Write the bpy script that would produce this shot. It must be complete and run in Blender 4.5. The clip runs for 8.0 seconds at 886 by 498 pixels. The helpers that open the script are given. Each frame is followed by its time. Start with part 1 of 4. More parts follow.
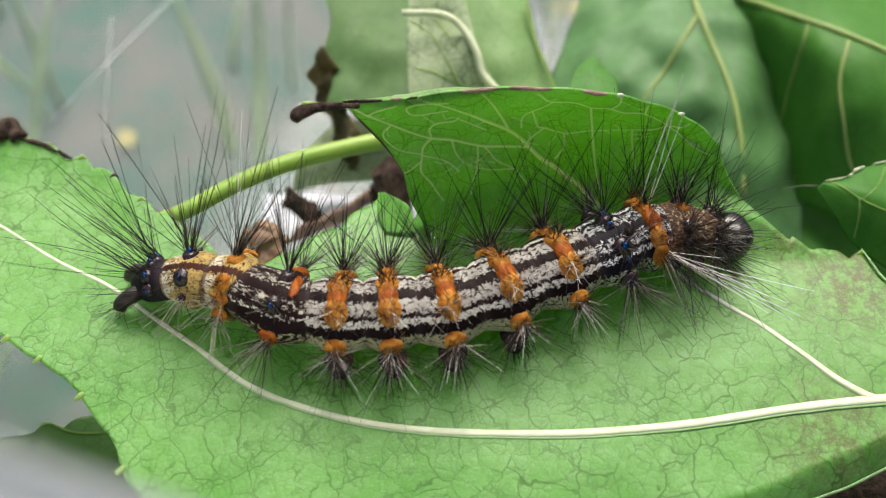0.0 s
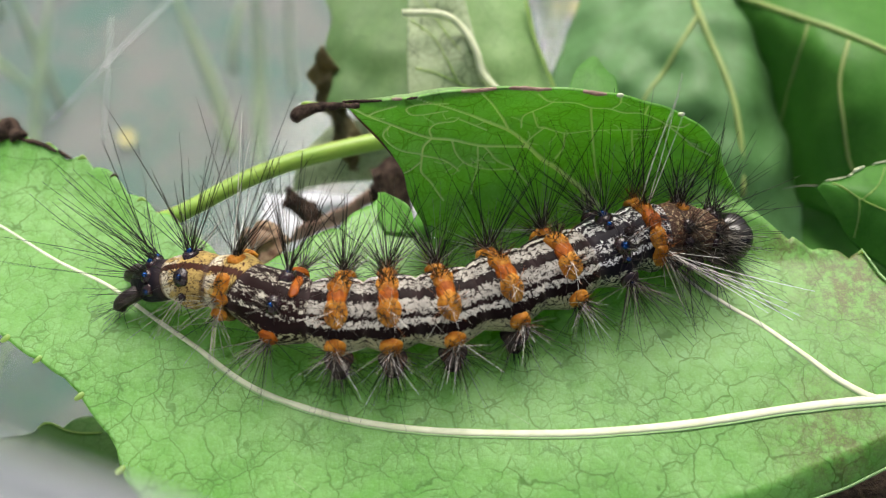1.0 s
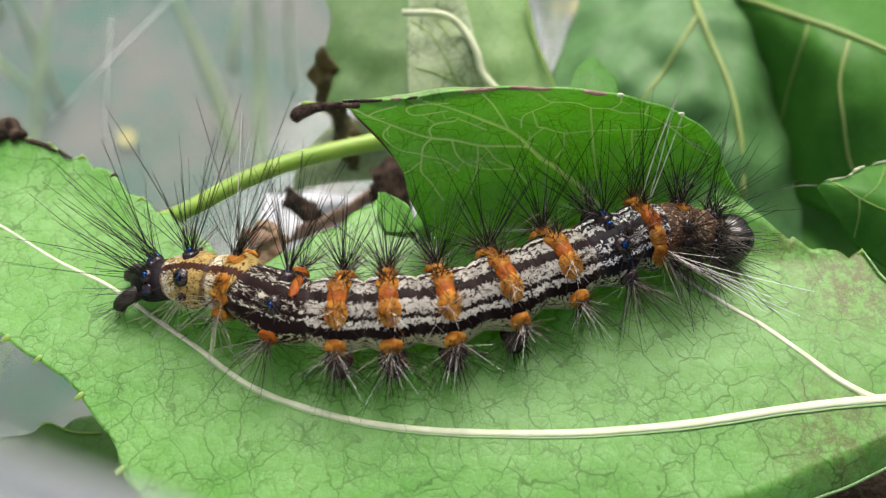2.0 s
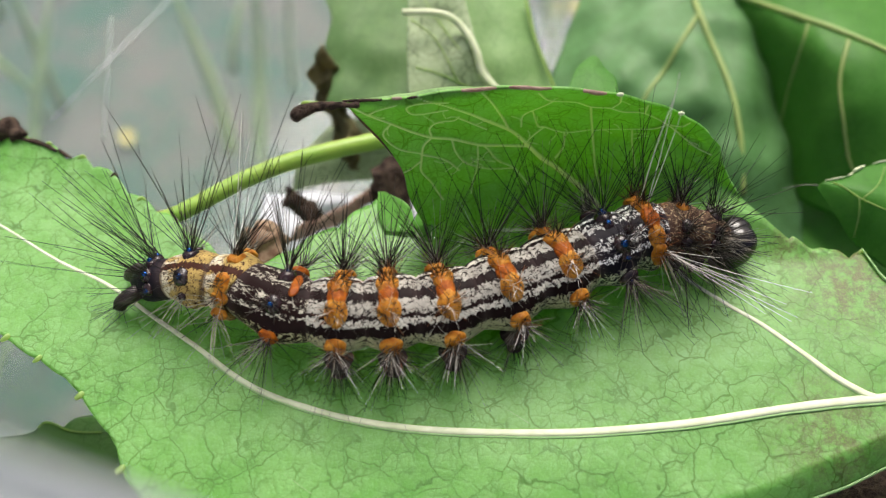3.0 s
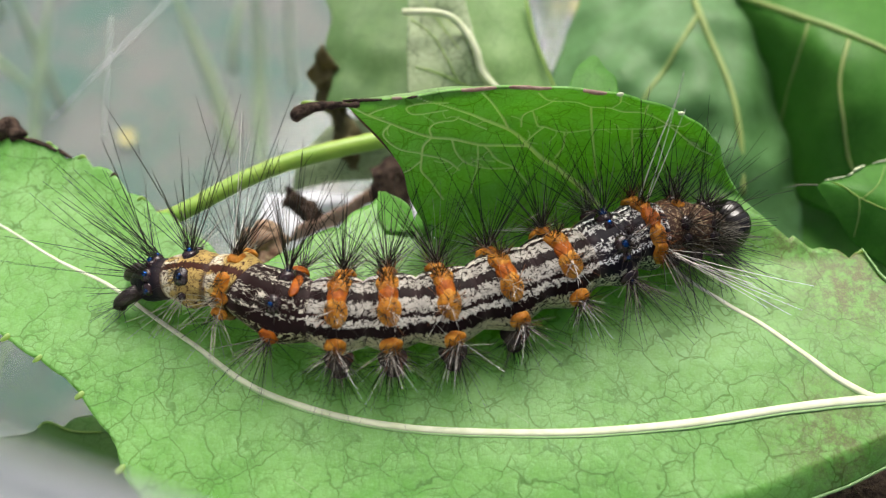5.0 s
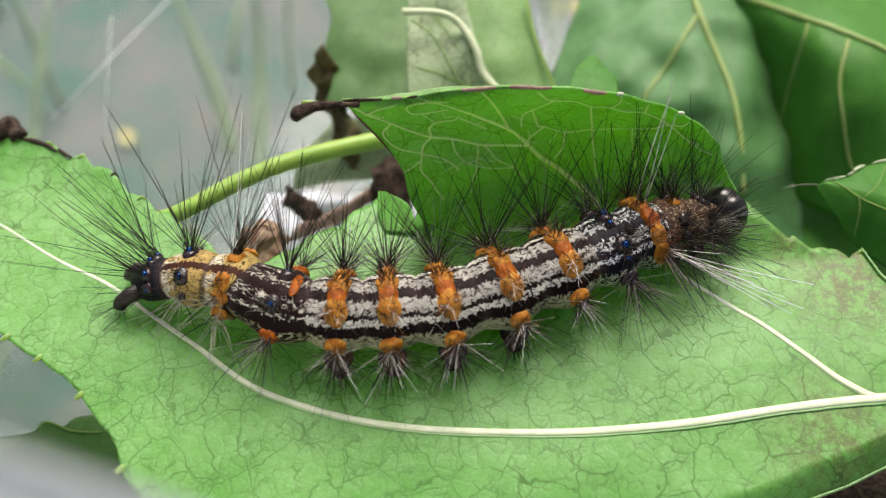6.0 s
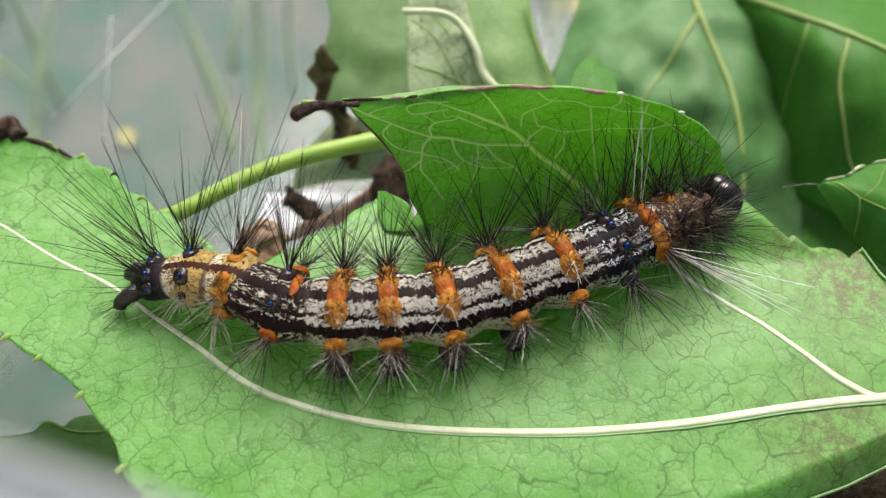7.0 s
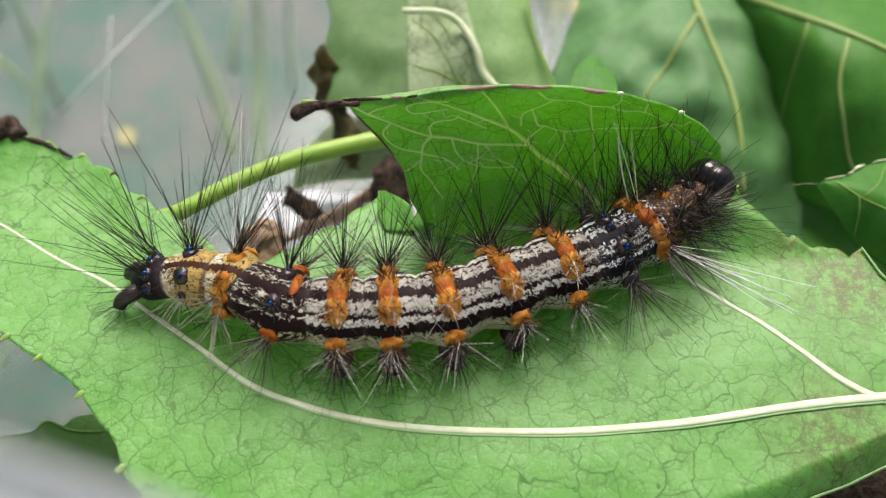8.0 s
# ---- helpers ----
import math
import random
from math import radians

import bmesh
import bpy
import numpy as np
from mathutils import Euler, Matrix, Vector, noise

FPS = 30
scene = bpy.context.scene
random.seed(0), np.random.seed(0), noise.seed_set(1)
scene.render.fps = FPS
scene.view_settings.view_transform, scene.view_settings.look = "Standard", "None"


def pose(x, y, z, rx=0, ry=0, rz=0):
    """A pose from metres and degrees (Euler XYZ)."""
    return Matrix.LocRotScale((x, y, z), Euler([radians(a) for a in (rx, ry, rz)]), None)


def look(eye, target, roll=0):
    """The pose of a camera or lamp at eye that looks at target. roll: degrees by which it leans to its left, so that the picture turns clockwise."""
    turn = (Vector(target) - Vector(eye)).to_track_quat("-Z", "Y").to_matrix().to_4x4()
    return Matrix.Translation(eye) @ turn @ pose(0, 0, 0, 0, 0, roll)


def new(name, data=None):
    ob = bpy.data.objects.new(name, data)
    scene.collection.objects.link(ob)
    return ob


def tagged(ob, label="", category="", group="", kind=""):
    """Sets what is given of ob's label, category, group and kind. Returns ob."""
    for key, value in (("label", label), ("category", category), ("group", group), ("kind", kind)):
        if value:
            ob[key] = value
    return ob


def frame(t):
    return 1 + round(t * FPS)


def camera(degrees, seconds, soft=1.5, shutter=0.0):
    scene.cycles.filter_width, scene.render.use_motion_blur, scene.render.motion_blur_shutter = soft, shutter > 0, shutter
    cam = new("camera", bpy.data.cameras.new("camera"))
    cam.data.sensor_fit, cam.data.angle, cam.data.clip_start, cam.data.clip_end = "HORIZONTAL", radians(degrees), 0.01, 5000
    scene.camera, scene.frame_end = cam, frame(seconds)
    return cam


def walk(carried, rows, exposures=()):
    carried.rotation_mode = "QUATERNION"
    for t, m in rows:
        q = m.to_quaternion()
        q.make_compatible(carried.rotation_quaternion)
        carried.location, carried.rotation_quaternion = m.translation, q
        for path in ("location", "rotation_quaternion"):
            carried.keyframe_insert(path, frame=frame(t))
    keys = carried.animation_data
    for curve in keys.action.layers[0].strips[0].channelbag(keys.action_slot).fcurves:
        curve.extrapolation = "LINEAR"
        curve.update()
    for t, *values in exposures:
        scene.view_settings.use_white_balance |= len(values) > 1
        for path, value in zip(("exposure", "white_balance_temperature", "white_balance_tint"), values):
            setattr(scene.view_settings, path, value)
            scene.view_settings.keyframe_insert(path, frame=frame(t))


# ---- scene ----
U = 0.001          # all plans below are in millimetres

# the camera looks down at 52 degrees from a hand's width away
EYE, AIM = Vector((0, -34.5, 44.16)) * U, Vector((0, 0, 0))
cam = camera(50, 8.0, 1.15)
cam.data.dof.use_dof = True
cam.data.dof.focus_distance = 0.052
cam.data.dof.aperture_fstop = 37.0
REST_VIEW = look(EYE, AIM)
walk(cam, [(0.0, REST_VIEW @ pose(0, 0, 0, 0.04)), (1.7, REST_VIEW @ pose(0, 0, 0, 0.035)),
           (3.0, REST_VIEW), (4.7, REST_VIEW @ pose(0, 0, 0, -0.01)), (6.2, REST_VIEW @ pose(0, 0, 0, -0.03)),
           (8.0, REST_VIEW @ pose(0, 0, 0, -0.07))])

# overcast daylight from nearly overhead
SUN_UP, SUN_ROUND = radians(56), radians(8)
world = bpy.data.worlds.new("world")
scene.world = world
world.use_nodes = True
sky = world.node_tree.nodes.new("ShaderNodeTexSky")
sky.sky_type, sky.sun_disc = "NISHITA", False
sky.sun_elevation, sky.sun_rotation = SUN_UP, SUN_ROUND
sky.air_density, sky.dust_density, sky.ozone_density = 0.8, 9.0, 0.3
world.node_tree.links.new(sky.outputs[0], world.node_tree.nodes["Background"].inputs[0])
world.node_tree.nodes["Background"].inputs[1].default_value = 0.105
sun = new("sun", bpy.data.lights.new("sun", "SUN"))
sun.data.energy, sun.data.angle, sun.data.color = 2.75, radians(36), (1.0, 0.98, 0.93)
sun.matrix_world = look((math.sin(SUN_ROUND) * math.cos(SUN_UP), math.cos(SUN_ROUND) * math.cos(SUN_UP), math.sin(SUN_UP)), (0, 0, 0))
scene.view_settings.exposure = 0.44


# ---- materials ----
class Mat:
    """A small builder of node materials; positions in millimetres."""

    def __init__(self, name):
        self.m = bpy.data.materials.new(name)
        self.m.use_nodes = True
        self.t = self.m.node_tree
        self.t.nodes.clear()
        self.out = self.t.nodes.new("ShaderNodeOutputMaterial")

    def n(self, kind, **ins):
        node = self.t.nodes.new(kind)
        self.put(node, **ins)
        return node

    def put(self, node, **ins):
        for key, v in ins.items():
            s = node.inputs[int(key[1:])] if key[0] == "i" and key[1:].isdigit() else node.inputs[key.replace("_", " ")]
            if isinstance(v, bpy.types.NodeSocket):
                self.t.links.new(v, s)
            else:
                s.default_value = (*v, 1.0) if isinstance(v, tuple) and len(v) == 3 and s.type == "RGBA" else v

    def math(self, op, a, b=0.0, c=0.0):
        node = self.t.nodes.new("ShaderNodeMath")
        node.operation = op
        self.put(node, i0=a, i1=b, i2=c)
        return node.outputs[0]

    def place(self):
        tc = self.t.nodes.new("ShaderNodeTexCoord")
        v = self.t.nodes.new("ShaderNodeVectorMath")
        v.operation = "SCALE"
        self.put(v, i0=tc.outputs["Object"], Scale=1000.0)
        return v.outputs[0]

    def noise(self, at, scale, detail=3.0, rough=0.55, distort=0.0):
        return self.n("ShaderNodeTexNoise", Vector=at, Scale=scale, Detail=detail, Roughness=rough, Distortion=distort).outputs[0]

    def step(self, x, lo, hi, a=0.0, b=1.0):
        node = self.t.nodes.new("ShaderNodeMapRange")
        node.interpolation_type = "SMOOTHSTEP"
        self.put(node, Value=x, From_Min=lo, From_Max=hi, To_Min=a, To_Max=b)
        return node.outputs[0]

    def mix(self, f, a, b):
        node = self.t.nodes.new("ShaderNodeMix")
        node.data_type = "RGBA"
        self.put(node, i0=f, i6=a, i7=b)
        return node.outputs[2]

    def bump(self, h, strength=0.5, dist=0.05):
        return self.n("ShaderNodeBump", Height=h, Strength=strength, Distance=dist * U).outputs[0]

    def web(self, at, scale, wobble=0.35, randomness=1.0):
        """Distance to the cell edges of a wobbling net, in cells."""
        w = self.n("ShaderNodeTexNoise", Vector=at, Scale=scale * 2.0, Detail=2.0).outputs[1]
        v = self.t.nodes.new("ShaderNodeVectorMath")
        v.operation = "MULTIPLY_ADD"
        self.put(v, i0=w, i1=(wobble / scale,) * 3, i2=at)
        vo = self.t.nodes.new("ShaderNodeTexVoronoi")
        vo.feature = "DISTANCE_TO_EDGE"
        self.put(vo, Vector=v.outputs[0], Scale=scale, Randomness=randomness)
        return vo.outputs["Distance"]

    def done(self, shader):
        self.t.links.new(shader, self.out.inputs[0])
        return self.m


def principled(mt, color, rough=0.5, normal=None, **more):
    p = mt.n("ShaderNodeBsdfPrincipled", Base_Color=color, Roughness=rough, **more)
    if normal is not None:
        mt.put(p, Normal=normal)
    return p.outputs[0]


def leaf_material(name, light, dark, through_color, share=0.4, rough=0.5, net=0.9, scorch=(), gloss=0.4):
    """A leaf: cells between a net of veinlets, mottled green, light passing through; scorch: brown patches (x, y, radius)."""
    mt = Mat(name)
    at = mt.place()
    big, small, grain = mt.noise(at, 0.09), mt.noise(at, 0.8, 4.0), mt.noise(at, 7.0, 3.0)
    e0, e1, e2 = mt.web(at, 0.40, 0.45), mt.web(at, 1.05, 0.45), mt.web(at, 2.3, 0.4)
    fade = mt.step(mt.noise(at, 0.7, 3.0), 0.36, 0.62)
    v0 = mt.math("MULTIPLY", mt.step(e0, 0.005, 0.026, 1.0, 0.0), mt.step(mt.noise(at, 0.5, 3.0), 0.35, 0.55, 0.25, 1.0))
    v1 = mt.math("MULTIPLY", mt.step(e1, 0.010, 0.062, 0.9, 0.0), mt.math("MULTIPLY_ADD", fade, 0.80, 0.12))
    v2 = mt.math("MULTIPLY", mt.step(e2, 0.015, 0.09, 0.40, 0.0), fade)
    vein = mt.math("MAXIMUM", v0, mt.math("MAXIMUM", v1, v2))
    tone = mt.math("ADD", mt.math("MULTIPLY", mt.step(big, 0.3, 0.7), 0.55), mt.math("MULTIPLY", mt.step(small, 0.35, 0.65), 0.45))
    col = mt.mix(tone, dark, light)
    col = mt.mix(mt.math("MULTIPLY", mt.step(grain, 0.45, 0.75), 0.25), col, tuple(min(1, c * 1.5 + 0.02) for c in light))
    # veinlets in darker green, the shade of their sunken lines painted in
    col = mt.mix(mt.math("MULTIPLY", vein, net), col, tuple(c * 0.34 for c in dark))
    big_vein = mt.n("ShaderNodeAttribute")
    big_vein.attribute_name = "vein"
    thr = mt.mix(mt.math("MULTIPLY", vein, net), through_color, tuple(c * 0.88 for c in through_color))
    col = mt.mix(big_vein.outputs["Fac"], col, (0.62, 0.72, 0.40))
    thr = mt.mix(big_vein.outputs["Fac"], thr, (0.96, 1.0, 0.46))
    for x, y, r in scorch:
        d = mt.n("ShaderNodeVectorMath", i0=at, i1=(x, y, 0.0))
        d.operation = "DISTANCE"
        patch = mt.math("MULTIPLY", mt.step(d.outputs["Value"], 0.0, r, 1.0, 0.0), mt.step(mt.noise(at, 1.3, 5.0, 0.7), 0.38, 0.60))
        patch = mt.math("MULTIPLY", patch, mt.step(grain, 0.3, 0.6, 0.25, 0.75))
        col = mt.mix(patch, col, (0.20, 0.17, 0.06))
        thr = mt.mix(patch, thr, (0.10, 0.05, 0.01))
    puff = mt.math("ADD", mt.step(e1, 0.0, 0.25), mt.math("MULTIPLY", mt.step(e2, 0.0, 0.3), 0.5))
    h = mt.math("ADD", mt.math("MULTIPLY", puff, 0.22), mt.math("MULTIPLY", mt.noise(at, 6.0, 6.0, 0.8), 0.6))
    nrm = mt.bump(h, 0.36, 0.09)
    p = principled(mt, col, rough, nrm, Specular_IOR_Level=gloss)
    tr = mt.n("ShaderNodeBsdfTranslucent", Color=thr, Normal=nrm).outputs[0]
    return mt.done(mt.n("ShaderNodeMixShader", i0=share, i1=p, i2=tr).outputs[0])


def plain_material(name, a, b, rough=0.5, scale=1.0, relief=0.3, share=0.0, thr=(0, 0, 0), depth=0.05, **more):
    mt = Mat(name)
    at = mt.place()
    f = mt.step(mt.noise(at, scale, 5.0, 0.6), 0.3, 0.7)
    p = principled(mt, mt.mix(f, a, b), rough, mt.bump(mt.noise(at, scale * 4, 4.0), relief, depth), **more)
    if share:
        tr = mt.n("ShaderNodeBsdfTranslucent", Color=thr).outputs[0]
        p = mt.n("ShaderNodeMixShader", i0=share, i1=p, i2=tr).outputs[0]
    return mt.done(p)


def skin_material(name, ground, pale, bias=0.0, kind="striped", gloss=0.05):
    """The caterpillar's skin: lengthwise stripes by the angle round the body, their edges broken into flecks and short streaks."""
    mt = Mat(name)
    at = mt.place()
    sep = mt.n("ShaderNodeSeparateXYZ", i0=mt.n("ShaderNodeUVMap").outputs[0])
    run = sep.outputs[0]
    u = mt.math("FRACT", run)
    deg = mt.math("MULTIPLY_ADD", sep.outputs[1], 360.0, -180.0)
    flow = mt.n("ShaderNodeCombineXYZ", i0=mt.math("MULTIPLY", run, 3.1), i1=mt.math("MULTIPLY", deg, 0.037), i2=0.0).outputs[0]
    comb = mt.n("ShaderNodeCombineXYZ", i0=mt.math("MULTIPLY", run, 22.0), i1=mt.math("MULTIPLY", deg, 0.05), i2=4.0).outputs[0]
    jag = mt.math("ADD", mt.math("MULTIPLY_ADD", mt.noise(comb, 1.0, 3.0, 0.6), 20.0, -10.0), mt.math("MULTIPLY_ADD", mt.noise(flow, 1.3, 3.0), 8.0, -4.0))
    a = mt.math("ADD", mt.math("ABSOLUTE", deg), jag)
    fleck = mt.noise(flow, 4.2, 5.0, 0.72, 1.1)
    joint = mt.step(mt.math("ABSOLUTE", mt.math("SUBTRACT", u, 0.5)), 0.34, 0.5)

    def zone(lo, hi, k=1.0):
        return mt.math("MULTIPLY", mt.math("MINIMUM", mt.math("SUBTRACT", a, lo), mt.math("SUBTRACT", hi, a)), k)

    top = 0.13
    if kind == "striped":
        c = mt.math("MAXIMUM", mt.math("MAXIMUM", zone(7.0, 31.0, 1.3), zone(36.5, 47.5, 4.0)), zone(63.0, 140.0, 0.9))
        c = mt.math("ADD", c, mt.math("MULTIPLY", joint, 0.8))
    elif kind == "yellow":
        c, top = mt.math("MULTIPLY", zone(7.0, 130.0), 3.0), 0.14
    else:
        c = mt.math("MULTIPLY", zone(-200.0, 400.0), 0.0)
    c = mt.math("MINIMUM", mt.math("MAXIMUM", mt.math("MULTIPLY", c, 0.036), -0.34), top)
    m = mt.step(mt.math("ADD", c, mt.math("SUBTRACT", 0.5 + bias, fleck)), -0.01, 0.04)
    if kind == "yellow":
        m = mt.math("MULTIPLY", m, mt.step(mt.math("ABSOLUTE", mt.math("SUBTRACT", u, 0.5)), 0.42, 0.47, 1.0, 0.35))
    light = mt.mix(mt.step(mt.noise(flow, 1.1), 0.35, 0.65), pale, tuple(q * 0.70 for q in pale))
    if kind == "yellow":
        light = mt.mix(mt.math("MULTIPLY", mt.step(u, 0.2, 0.42, 1.0, 0.0), mt.step(mt.noise(flow, 1.0), 0.42, 0.55)), light, (0.60, 0.55, 0.42))
    elif kind == "striped":
        light = mt.mix(mt.step(a, 58.0, 66.0), light, tuple(q * k for q, k in zip(pale, (0.86, 0.84, 0.62))))
        light = mt.mix(mt.math("MULTIPLY", mt.step(a, 34.0, 38.0), mt.step(a, 47.0, 50.0, 1.0, 0.0)), light, tuple(min(0.85, q * 1.35) for q in pale))
    deep = mt.mix(mt.noise(at, 1.5), ground, tuple(q * 2.0 for q in ground))
    deep = mt.mix(mt.math("MULTIPLY", joint, 0.35), deep, (0.07, 0.05, 0.05))
    col = mt.mix(m, deep, light)
    folds = mt.n("ShaderNodeTexWave", Vector=flow, Scale=0.9, Distortion=3.0, Detail=3.0).outputs[1]
    h = mt.math("ADD", mt.math("MULTIPLY", folds, 0.08), mt.math("ADD", mt.math("MULTIPLY", mt.noise(flow, 2.2, 5.0, 0.6), 0.9), mt.math("MULTIPLY", m, 0.12)))
    return mt.done(principled(mt, col, 0.42, mt.bump(h, 0.45, 0.10), Specular_IOR_Level=gloss))


def wart_material(name, dark, bright, pale):
    """Fleshy wart, darker in the hollows, pale round the bristle sockets."""
    mt = Mat(name)
    at = mt.place()
    n1, n2 = mt.noise(at, 1.5, 4.0, 0.6), mt.noise(at, 9.0, 4.0, 0.7)
    col = mt.mix(mt.step(n1, 0.36, 0.64), dark, bright)
    col = mt.mix(mt.math("MULTIPLY", mt.step(n2, 0.55, 0.75), 0.6), col, pale)
    h = mt.math("ADD", mt.math("MULTIPLY", n2, 0.6), n1)
    return mt.done(principled(mt, col, 0.42, mt.bump(h, 0.6, 0.08), Specular_IOR_Level=0.14))


LEAF_UNDER = leaf_material("leaf_underside", (0.27, 0.53, 0.165), (0.11, 0.35, 0.045), (0.34, 0.70, 0.010), 0.44, 0.40, gloss=0.58,
                           scorch=((22.8, -3.0, 5.5), (20.5, -12.0, 6.0), (24.5, -1.5, 4.5), (20.0, 0.2, 2.6)))
LEAF_BACK = leaf_material("leaf_pale_back", (0.30, 0.47, 0.19), (0.19, 0.36, 0.11), (0.18, 0.42, 0.03), 0.35, 0.55, 0.4)
LEAF_SILVER = leaf_material("leaf_silvery", (0.52, 0.62, 0.38), (0.36, 0.48, 0.25), (0.22, 0.36, 0.08), 0.3, 0.6, 0.9)
LEAF_TOP = leaf_material("leaf_upper_side", (0.10, 0.29, 0.045), (0.055, 0.20, 0.022), (0.14, 0.48, 0.02), 0.40, 0.45, 0.3, gloss=0.25)
LEAF_TOP_LIGHT = leaf_material("leaf_upper_light", (0.16, 0.42, 0.07), (0.11, 0.34, 0.04), (0.16, 0.5, 0.03), 0.3, 0.4, 0.3)
LEAF_DULL = leaf_material("leaf_dull", (0.15, 0.27, 0.085), (0.08, 0.18, 0.05), (0.16, 0.36, 0.03), 0.3, 0.55, 0.4)
LEAF_MID = leaf_material("leaf_blue_green", (0.15, 0.33, 0.12), (0.075, 0.20, 0.055), (0.14, 0.38, 0.03), 0.35, 0.5, 0.3)
VEIN = plain_material("vein", (0.76, 0.80, 0.58), (0.62, 0.70, 0.44), 0.45, 1.2, 0.3, 0.2, (0.5, 0.6, 0.2))
VEIN_SOFT = plain_material("rib_shoulder", (0.33, 0.54, 0.23), (0.26, 0.47, 0.17), 0.5, 1.2, 0.3, 0.3, (0.3, 0.55, 0.08))
VEIN_THIN = plain_material("thin_vein", (0.34, 0.50, 0.16), (0.26, 0.44, 0.12), 0.5, 1.2, 0.2, 0.5, (0.60, 0.75, 0.22))
VEIN_DIM = plain_material("dim_rib", (0.38, 0.48, 0.15), (0.30, 0.42, 0.12), 0.5, 1.2, 0.2, 0.3, (0.3, 0.5, 0.1))
STEM = plain_material("stem_skin", (0.30, 0.46, 0.07), (0.21, 0.38, 0.05), 0.42, 0.5, 0.25, 0.15, (0.4, 0.6, 0.05))
STEM_RED = plain_material("reddish_stem", (0.36, 0.34, 0.10), (0.30, 0.22, 0.10), 0.5, 0.6, 0.3)
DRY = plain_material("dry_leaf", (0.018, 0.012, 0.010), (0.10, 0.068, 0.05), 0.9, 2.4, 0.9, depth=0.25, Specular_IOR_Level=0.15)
DRY_PALE = plain_material("dry_pale_leaf", (0.16, 0.085, 0.06), (0.52, 0.38, 0.26), 0.85, 1.3, 0.9, 0.3, (0.5, 0.34, 0.2), depth=0.25, Specular_IOR_Level=0.15)
DRY_OLIVE = plain_material("dry_olive", (0.17, 0.16, 0.08), (0.06, 0.05, 0.025), 0.85, 1.6, 0.9, 0.4, (0.36, 0.30, 0.12), depth=0.25, Specular_IOR_Level=0.15)
DRY_PINK = plain_material("dry_pinkish", (0.25, 0.15, 0.12), (0.54, 0.40, 0.33), 0.8, 0.9, 0.8, 0.35, (0.45, 0.28, 0.20), depth=0.2, Specular_IOR_Level=0.2)
DRY_RED = plain_material("scorched_edge", (0.20, 0.08, 0.05), (0.08, 0.03, 0.025), 0.6, 1.5, 0.6, depth=0.1)
TISSUE = plain_material("tissue", (0.62, 0.64, 0.68), (0.52, 0.54, 0.59), 0.8, 0.3, 0.4)
FROSTED = plain_material("frosted_plastic", (0.80, 0.82, 0.83), (0.74, 0.77, 0.78), 0.45, 0.1, 0.1, 0.3, (0.7, 0.72, 0.75))
SOIL = plain_material("soil", (0.19, 0.165, 0.15), (0.045, 0.12, 0.085), 0.9, 0.05, 0.4, depth=1.0, Specular_IOR_Level=0.1)
GRASS = plain_material("grass_blade", (0.40, 0.50, 0.20), (0.24, 0.36, 0.13), 0.5, 0.1, 0.2)
SKIN = skin_material("striped_skin", (0.007, 0.0035, 0.0035), (0.43, 0.41, 0.365), -0.075)
SKIN_DUSK = skin_material("dusky_skin", (0.010, 0.005, 0.005), (0.56, 0.53, 0.44), -0.16)
SKIN_DARK = skin_material("dark_skin", (0.006, 0.005, 0.008), (0.66, 0.66, 0.64), -0.13, gloss=0.08)
SKIN_TAIL = skin_material("tail_skin", (0.008, 0.007, 0.010), (0.25, 0.17, 0.07), -0.2, "plain")
SKIN_YELLOW = skin_material("yellow_skin", (0.03, 0.012, 0.008), (0.45, 0.32, 0.11), -0.075, "yellow")
SKIN_BROWN = skin_material("brown_skin", (0.040, 0.022, 0.015), (0.40, 0.31, 0.19), -0.05, "plain")
WART = wart_material("orange_wart", (0.30, 0.095, 0.008), (0.52, 0.235, 0.032), (0.62, 0.38, 0.11))
WART_RUST = wart_material("rusty_wart", (0.22, 0.048, 0.004), (0.40, 0.11, 0.007), (0.50, 0.20, 0.03))
WART_DARK = plain_material("dark_wart", (0.03, 0.012, 0.012), (0.015, 0.01, 0.015), 0.25, 2.0, 0.4, depth=0.05)
BEAD = plain_material("blue_bead", (0.01, 0.10, 0.36), (0.004, 0.02, 0.10), 0.1, 4.0, 0.1, depth=0.03, Metallic=0.7)
HAIR = plain_material("dark_bristle", (0.010, 0.008, 0.006), (0.022, 0.017, 0.012), 0.45, 2.0, 0.0, Specular_IOR_Level=0.2)
HAIR_WHITE = plain_material("white_bristle", (0.86, 0.84, 0.78), (0.70, 0.67, 0.60), 0.4, 2.0, 0.0)
HAIR_PALE = plain_material("pale_bristle", (0.36, 0.34, 0.28), (0.16, 0.14, 0.11), 0.4, 2.0, 0.0)
HAIR_RUST = plain_material("rusty_bristle", (0.30, 0.09, 0.015), (0.12, 0.035, 0.01), 0.4, 2.0, 0.0)
HEAD_BLACK = plain_material("head_shell", (0.006, 0.005, 0.006), (0.011, 0.010, 0.010), 0.13, 1.5, 0.15, depth=0.03, Specular_IOR_Level=0.5)
YELLOWED = plain_material("yellowed_leaf", (0.62, 0.52, 0.16), (0.45, 0.36, 0.10), 0.6, 0.2, 0.3)
MOUTH = plain_material("mouth_plate", (0.62, 0.52, 0.22), (0.45, 0.34, 0.12), 0.4, 3.0, 0.3)
FOOT = plain_material("proleg_skin", (0.035, 0.018, 0.018), (0.015, 0.008, 0.010), 0.45, 2.0, 0.4)


